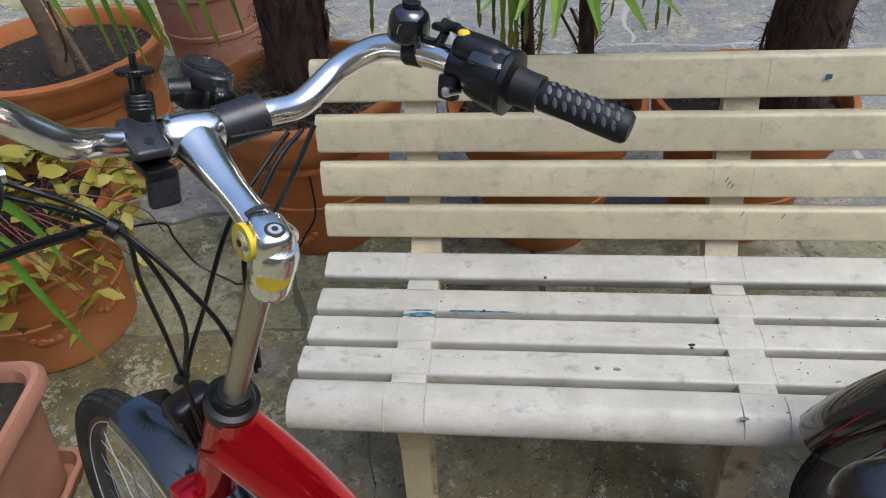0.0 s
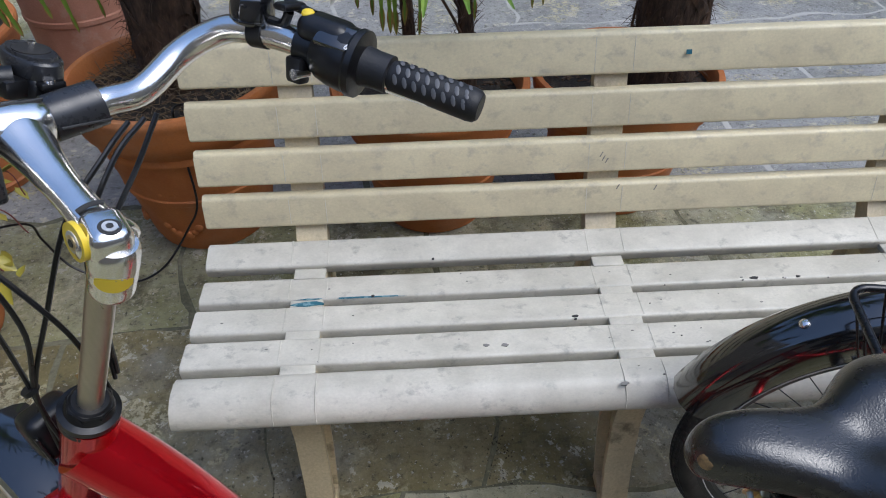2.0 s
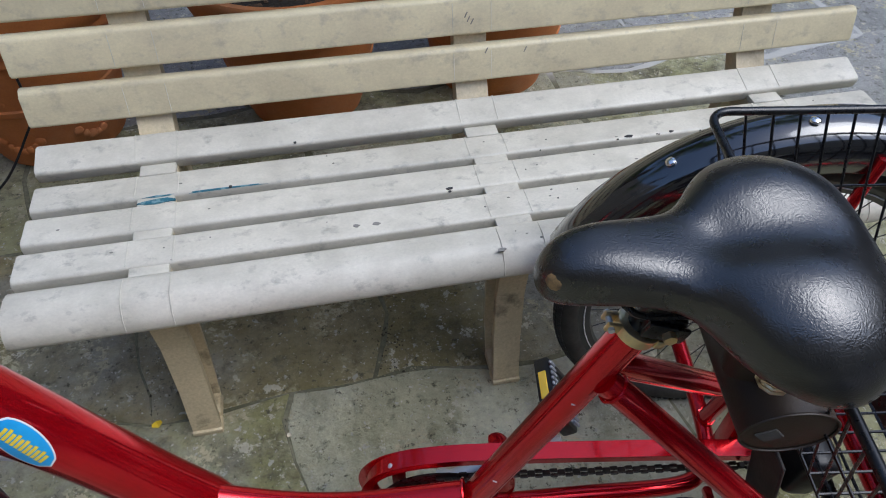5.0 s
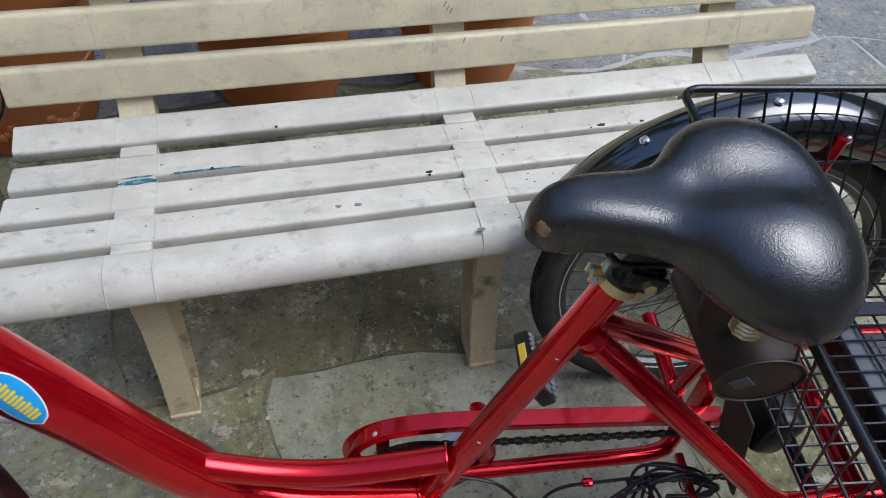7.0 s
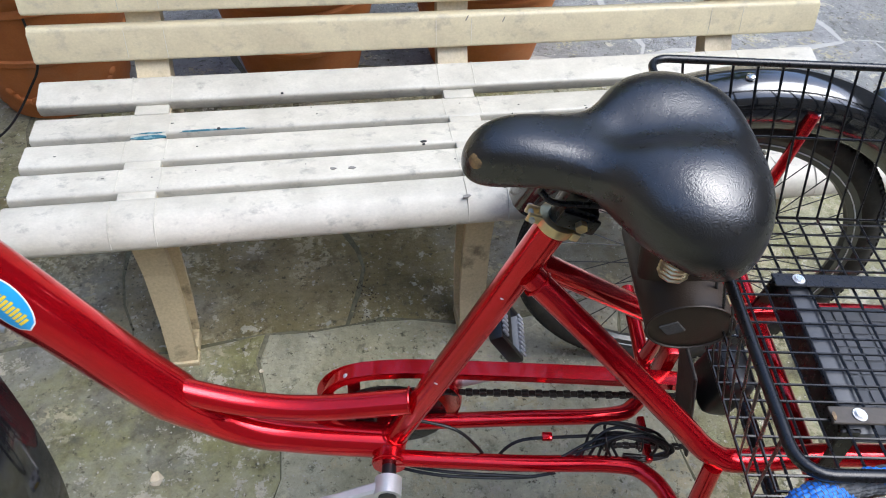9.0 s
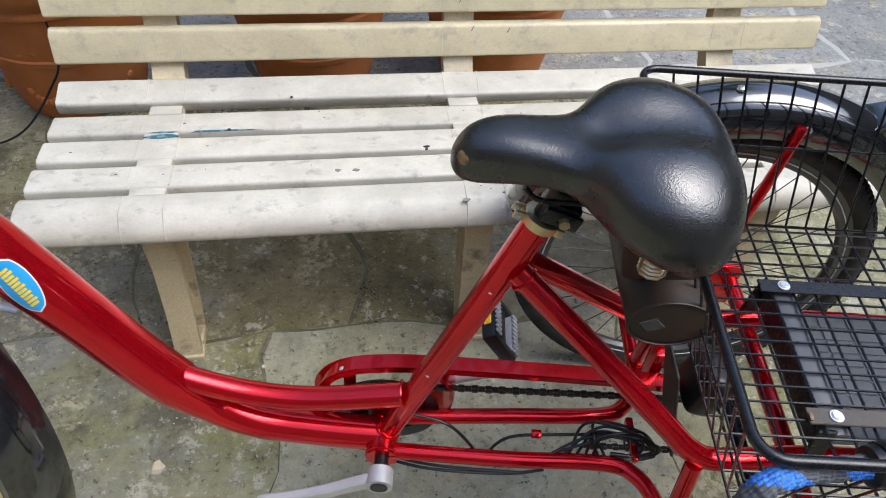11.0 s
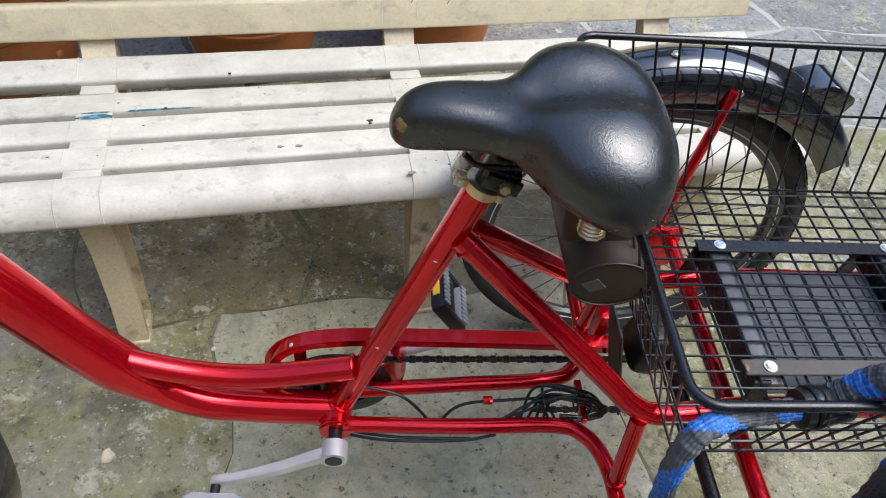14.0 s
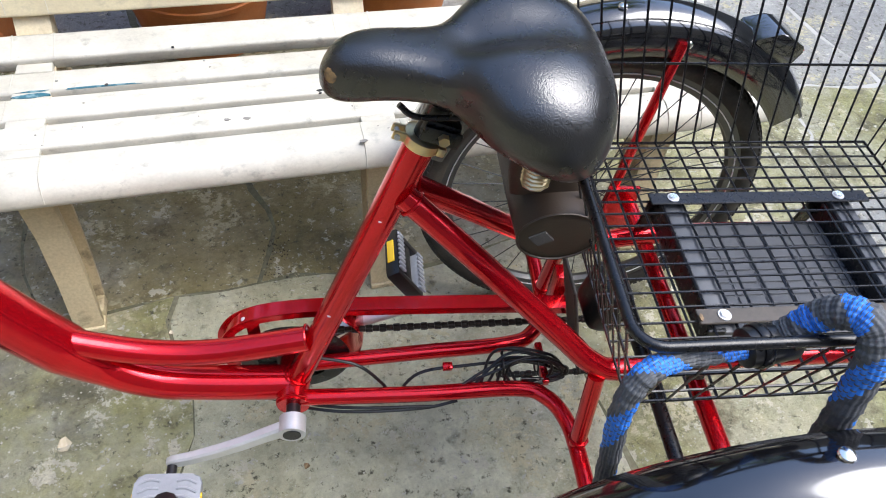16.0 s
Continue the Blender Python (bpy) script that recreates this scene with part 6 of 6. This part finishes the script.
for k in range(4):
    me = bpy.data.meshes.new("leaf")
    me.from_pydata(leaf_verts(0.052 + 0.008 * k, 0.03 + 0.005 * (k % 3)), [], LEAF_FACES)
    me.materials.append(M["vine"])
    me.shade_smooth()
    leaf_meshes.append(me)
rnd = random.Random(31)


def leaf_at(p, k):
    o = new("leaf", leaf_meshes[k % 4])
    o.parent = vine
    o.matrix_basis = Matrix.Translation(p) @ Euler((rnd.uniform(-0.7, 0.7), rnd.uniform(-0.5, 0.9), rnd.uniform(0, 6.28))).to_matrix().to_4x4() @ Matrix.Scale(rnd.uniform(0.7, 1.35), 4)


for k in range(250):
    a, q = rnd.uniform(0, 6.28), math.sqrt(rnd.random()) * 0.32
    leaf_at((q * math.cos(a) + 0.03, q * math.sin(a), 0.02 + 0.13 * (1 - (q / 0.32) ** 2) + rnd.uniform(-0.03, 0.04)), k)
for k in range(30):
    a = rnd.uniform(-1.9, 0.9)
    f = rnd.random() ** 1.6
    rr = 0.275 - 0.045 * f + rnd.uniform(0.0, 0.06)
    leaf_at((rr * math.cos(a) - 0.02, rr * math.sin(a) + 0.02, 0.04 - 0.27 * f), k)
for k in range(14):
    a, q = rnd.uniform(-1.2, 1.0), rnd.uniform(0.28, 0.40)
    leaf_at((q * math.cos(a), q * math.sin(a), -0.05 - 0.5 * (q - 0.28)), k)
for k in range(16):
    a = rnd.uniform(-2.2, 1.2)
    l = rnd.uniform(0.15, 0.4)
    part("tendril", tube([(0.08 * math.cos(a), 0.08 * math.sin(a), 0.0), (l * 0.6 * math.cos(a), l * 0.6 * math.sin(a), 0.12), (l * math.cos(a + 0.2), l * math.sin(a + 0.2), 0.05), (1.05 * l * math.cos(a + 0.3), 1.05 * l * math.sin(a + 0.3), -0.06)], 0.0018, 5), M["vinered"], vine)

# ---- lock draped over the basket ----
lock = thing("bicycle_lock", TRIKE, "blue and grey webbing-covered chain lock draped over the basket", "lock")


def webbing(pts, r, twist, name):
    """A woven sleeve over a chain, with blue bands that wind round it and a slightly lumpy section."""
    line = smooth_path(pts, 44)
    bm = bmesh.new()
    rr = [r + 0.0007 * math.sin(0.36 * k) + 0.0004 * math.sin(0.9 * k) for k in range(len(line))]
    segs, strands = 64, 16
    sweep(bm, line, rr, segs, 0.8)
    bm.verts.ensure_lookup_table()
    for i, c in enumerate(line):
        for k in range(segs):
            v = bm.verts[i * segs + k]
            rib = abs(math.sin(math.pi * k * strands / segs)) - 0.6
            v.co += (v.co - c).normalized() * (0.0011 * rib + 0.00012 * math.sin(2.1 * i + 3.14 * (k * strands // segs)))
    me = finish(bm, name, 60)
    me.materials.append(M["lockgrey"])
    me.materials.append(M["lockblue"])
    for i in range(len(line) - 1):
        for k in range(segs):
            strand = k * strands // segs
            wave = (i * twist * 16 / 44 + strand / strands) % 1.0
            blue = wave < 0.4 and (i + 3 * strand) % 5 > 0
            me.polygons[i * segs + k].material_index = 1 if blue else 0
    return part(name, me, None, lock)


webbing([(0.885, -0.298, 0.44), (0.872, -0.30, 0.515), (0.853, -0.302, 0.633), (0.839, -0.303, 0.725), (0.848, -0.294, 0.768), (0.879, -0.281, 0.772), (0.918, -0.27, 0.762), (0.962, -0.26, 0.754)], 0.0120, 0.036, "sleeve")
webbing([(0.985, -0.256, 0.757), (0.998, -0.257, 0.775), (1.009, -0.260, 0.80), (1.018, -0.272, 0.822), (1.03, -0.29, 0.826), (1.038, -0.303, 0.80), (1.05, -0.308, 0.73), (1.067, -0.306, 0.655), (1.08, -0.303, 0.57)], 0.0145, 0.036, "sleeve")
bd = moved(lathe([(0.014, 0), (0.0185, 0.003), (0.0195, 0.02), (0.019, 0.05), (0.0155, 0.056)], 24), Matrix.Translation((0.955, -0.262, 0.7545)) @ pose(0, 0, 0, 0, 88, 8))
body = part("lock_body", bd, M["black"], lock, "black lock cylinder")
part("lock_collar", moved(lathe([(0.0205, 0.012), (0.0215, 0.014), (0.0215, 0.02), (0.0205, 0.022)], 24), Matrix.Translation((0.955, -0.262, 0.7545)) @ pose(0, 0, 0, 0, 88, 8)), M["blackpaint"], body)

# ---- thin watering hose that hangs between two pots ----
hose = thing("watering_hose", pose(0, 0, 0), "thin black watering hose hanging between two pots", "hose")
part("tube", tube([(-0.16, 0.9, 0.47), (-0.17, 0.78, 0.525), (-0.173, 0.766, 0.49), (-0.175, 0.763, 0.4), (-0.159, 0.709, 0.27), (-0.195, 0.682, 0.2), (-0.255, 0.626, 0.13), (-0.316, 0.595, 0.1), (-0.394, 0.589, 0.09), (-0.416, 0.591, 0.1), (-0.51, 0.607, 0.15), (-0.552, 0.613, 0.24), (-0.554, 0.583, 0.32), (-0.62, 0.45, 0.4), (-0.7, 0.47, 0.425)], 0.0032, 8, 8), M["black"], hose)

# ---- litter on the paving ----
for x, y, s, m in ((0.200, -0.345, 1.0, "leafdry"), (0.118, -0.062, 0.7, "yellow"), (0.372, -0.129, 0.35, "leafdry"), (0.62, -0.48, 0.4, "straw"), (-0.3, -0.2, 0.5, "leafdry"), (1.9, 0.75, 0.8, "vinered"), (2.2, 0.9, 0.6, "leafdry"), (-0.45, 0.35, 0.7, "tip"), (0.02, 0.42, 0.5, "leafdry")):
    me = bpy.data.meshes.new("fallen_leaf")
    me.from_pydata([(a * s * 0.6, b * s * 0.9, c * s + 0.003) for a, b, c in leaf_verts(0.05, 0.035)], [], LEAF_FACES)
    me.materials.append(M[m])
    o = new("fallen_leaf", me)
    o.matrix_basis = pose(x, y, 0.003, 0, 0, 137 * x * 7)
    tagged(o, "small dry fallen leaf lying on the paving", "leaf", "fallen leaves")

def grit(label, m, count, seed, size, spots):
    """Crumbs strewn thickly round some spots and along some joints: each spot is a line between two places with a spread."""
    rnd = random.Random(seed)
    vs, fs = [], []
    for k in range(count):
        x0, y0, x1, y1, spread = rnd.choice(spots)
        t = rnd.random()
        x, y = x0 + (x1 - x0) * t + rnd.gauss(0, spread), y0 + (y1 - y0) * t + rnd.gauss(0, spread)
        r, a = rnd.uniform(*size), rnd.uniform(0, 6.28)
        b = len(vs)
        for j in range(5):
            q = r * rnd.uniform(0.6, 1.1)
            vs.append((x + q * math.cos(a + 1.257 * j), y + q * math.sin(a + 1.257 * j), -0.002))
        vs.append((x, y, r * rnd.uniform(0.35, 0.7)))
        fs += [(b + j, b + (j + 1) % 5, b + 5) for j in range(5)]
    me = bpy.data.meshes.new("grit")
    me.from_pydata(vs, [], fs)
    me.materials.append(M[m])
    tagged(new("grit", me), label, "grit", kind="stuff")


grit("dark soil crumbs gathered along the paving joints", "soil", 600, 11, (0.001, 0.004), ((-0.12, 0.02, 0.10, 0.10, 0.035), (0.12, -0.14, 0.10, 0.15, 0.008), (0.12, -0.125, 0.62, -0.065, 0.008), (0.62, -0.02, 0.60, 0.12, 0.02), (-0.3, -0.02, 0.0, -0.06, 0.03), (-0.2, 0.25, 0.0, 0.1, 0.06)))
grit("pale lichen crumbs on the paving stones", "lichen", 800, 12, (0.0008, 0.0036), ((0.34, 0.02, 0.42, 0.08, 0.025), (0.62, -0.06, 0.70, 0.02, 0.025), (-0.15, 0.0, 0.05, 0.06, 0.05), (0.25, -0.115, 0.62, -0.07, 0.014), (0.8, 0.10, 0.86, 0.12, 0.012), (0.2, 0.04, 0.24, 0.1, 0.02)))

# ---- unseen walls added round the place to shape the light, and the paving ----
def wall(name, x0, x1, y0, y1, h, m="plaster"):
    ob = part(name, block((x1 - x0, y1 - y0, h), ((x0 + x1) / 2, (y0 + y1) / 2, h / 2 - 0.01), 0.01, 1), M[m], None)
    tagged(ob, "unseen plain wall added to shape the light", "wall", kind="structure")


# heights and tones set for skylight, bounce and reflections; none is in view
wall("wall_south", -4.5, 7.0, -3.9, -3.6, 3.3, "cream")
wall("wall_west", -4.8, -4.5, -3.9, 7, 4.8)
wall("wall_east", 7.0, 7.3, -3.9, 7, 4.6)
wall("wall_north", -4.8, 7.3, 7, 7.3, 4.8)

pavement = thing("pavement", pose(0, 0, 0), "old grey stone paving with mossy joints and lichen", "pavement", kind="structure")
SLABS = random.Random(77)


def slab(x0, x1, y0, y1):
    """One flagstone with an uneven outline and softened edges."""
    corners = [(x0, y0), (x1, y0), (x1, y1), (x0, y1)]
    ring = []
    for i in range(4):
        a, b = Vector(corners[i]), Vector(corners[(i + 1) % 4])
        m = max(3, int((b - a).length / 0.08))
        for k in range(m):
            p = a.lerp(b, k / m)
            j = Vector((noise.noise(Vector((p.x * 3.1, p.y * 3.1, 1.7))), noise.noise(Vector((p.x * 3.1, p.y * 3.1, 8.3))))) * 0.11
            j += Vector((SLABS.uniform(-1, 1), SLABS.uniform(-1, 1))) * 0.006
            c = Vector(((x0 + x1) / 2, (y0 + y1) / 2))
            ring.append(p + j + (c - p).normalized() * (0.0012 if y0 < 0.4 else 0.006 + 0.008 * noise.noise(Vector((p.x * 5, p.y * 5, 4.4)))))
    bm = bmesh.new()
    c = sum(ring, Vector((0, 0))) / len(ring)
    lift = SLABS.uniform(-0.0015, 0.0015)
    rows = [[bm.verts.new((*(p + (c - p).normalized() * d), z + lift)) for p in ring] for d, z in ((0, -0.03), (0, -0.005), (0.004, -0.0012), (0.012, 0.0))]
    for a, b in zip(rows, rows[1:]):
        for k in range(len(ring)):
            bm.faces.new((a[k], a[(k + 1) % len(ring)], b[(k + 1) % len(ring)], b[k]))
    bm.faces.new(rows[-1])
    kind = "stone"
    if y0 > 0.9 and x0 > -0.5 or x0 > 1.3 and y0 > 0.3 or SLABS.random() < 0.6 * (y0 > 0.9) + 0.12 * (x0 > 1.3):
        kind = "grey_stone"
    elif -1.0 < y0 < -0.5 and 0.3 < x0 < 1.1:
        kind = "pale_stone"
    elif -0.1 < y0 < 0.3 and x0 < 1.3:
        # the row beneath the bench: its shade is painted into these brown slabs
        kind = "shaded_brown_stone"
    part("paving_stone", bm, M[kind], pavement)


ROWS = ((-3.4, -2.5, (-3, -1.9, -0.8, 0.4, 1.5, 2.6, 4)), (-2.5, -1.7, (-3, -2.2, -1.2, -0.1, 0.9, 1.7, 2.9, 4)), (-1.7, -0.92, (-3, -1.6, -0.7, 0.25, 1.3, 2.1, 3.1, 4.2)),
        (-0.92, -0.05, (-3, -2.1, -1.2, -0.42, 0.37, 1.2, 2.0, 2.9, 4.2)), (-0.05, 0.46, (-3, -2.3, -1.5, -0.55, 0.105, 0.615, 1.35, 2.15, 3.0, 4.2)), (0.46, 1.0, (-3, -1.9, -1.0, -0.25, 0.5, 1.3, 1.95, 2.6, 3.4, 4.4)),
        (1.0, 1.62, (-3, -2.2, -1.3, -0.4, 0.3, 1.0, 1.65, 2.4, 3.2, 4.4)), (1.62, 2.37, (-3, -2, -1.1, -0.2, 0.7, 1.4, 2.1, 3.0, 4.4)), (2.37, 3.1, (-3, -1.8, -0.9, 0.1, 0.95, 1.9, 2.8, 3.7, 4.6)), (3.1, 3.9, (-3, -2, -1, 0, 1.1, 2.2, 3.3, 4.6)), (3.9, 4.8, (-3, -1.6, -0.4, 0.7, 1.8, 2.9, 4.0, 5)))
ROWS += ((4.8, 5.7, (-3, -1.8, -0.7, 0.5, 1.6, 2.7, 3.9, 5)), (5.7, 6.9, (-3, -2.1, -1.0, 0.2, 1.3, 2.5, 3.6, 5)))
for y0, y1, cuts in ROWS:
    cuts = (-4.4, *cuts, 5.9, 6.9)
    for x0, x1 in zip(cuts, cuts[1:]):
        slab(x0, x1, y0, y1)
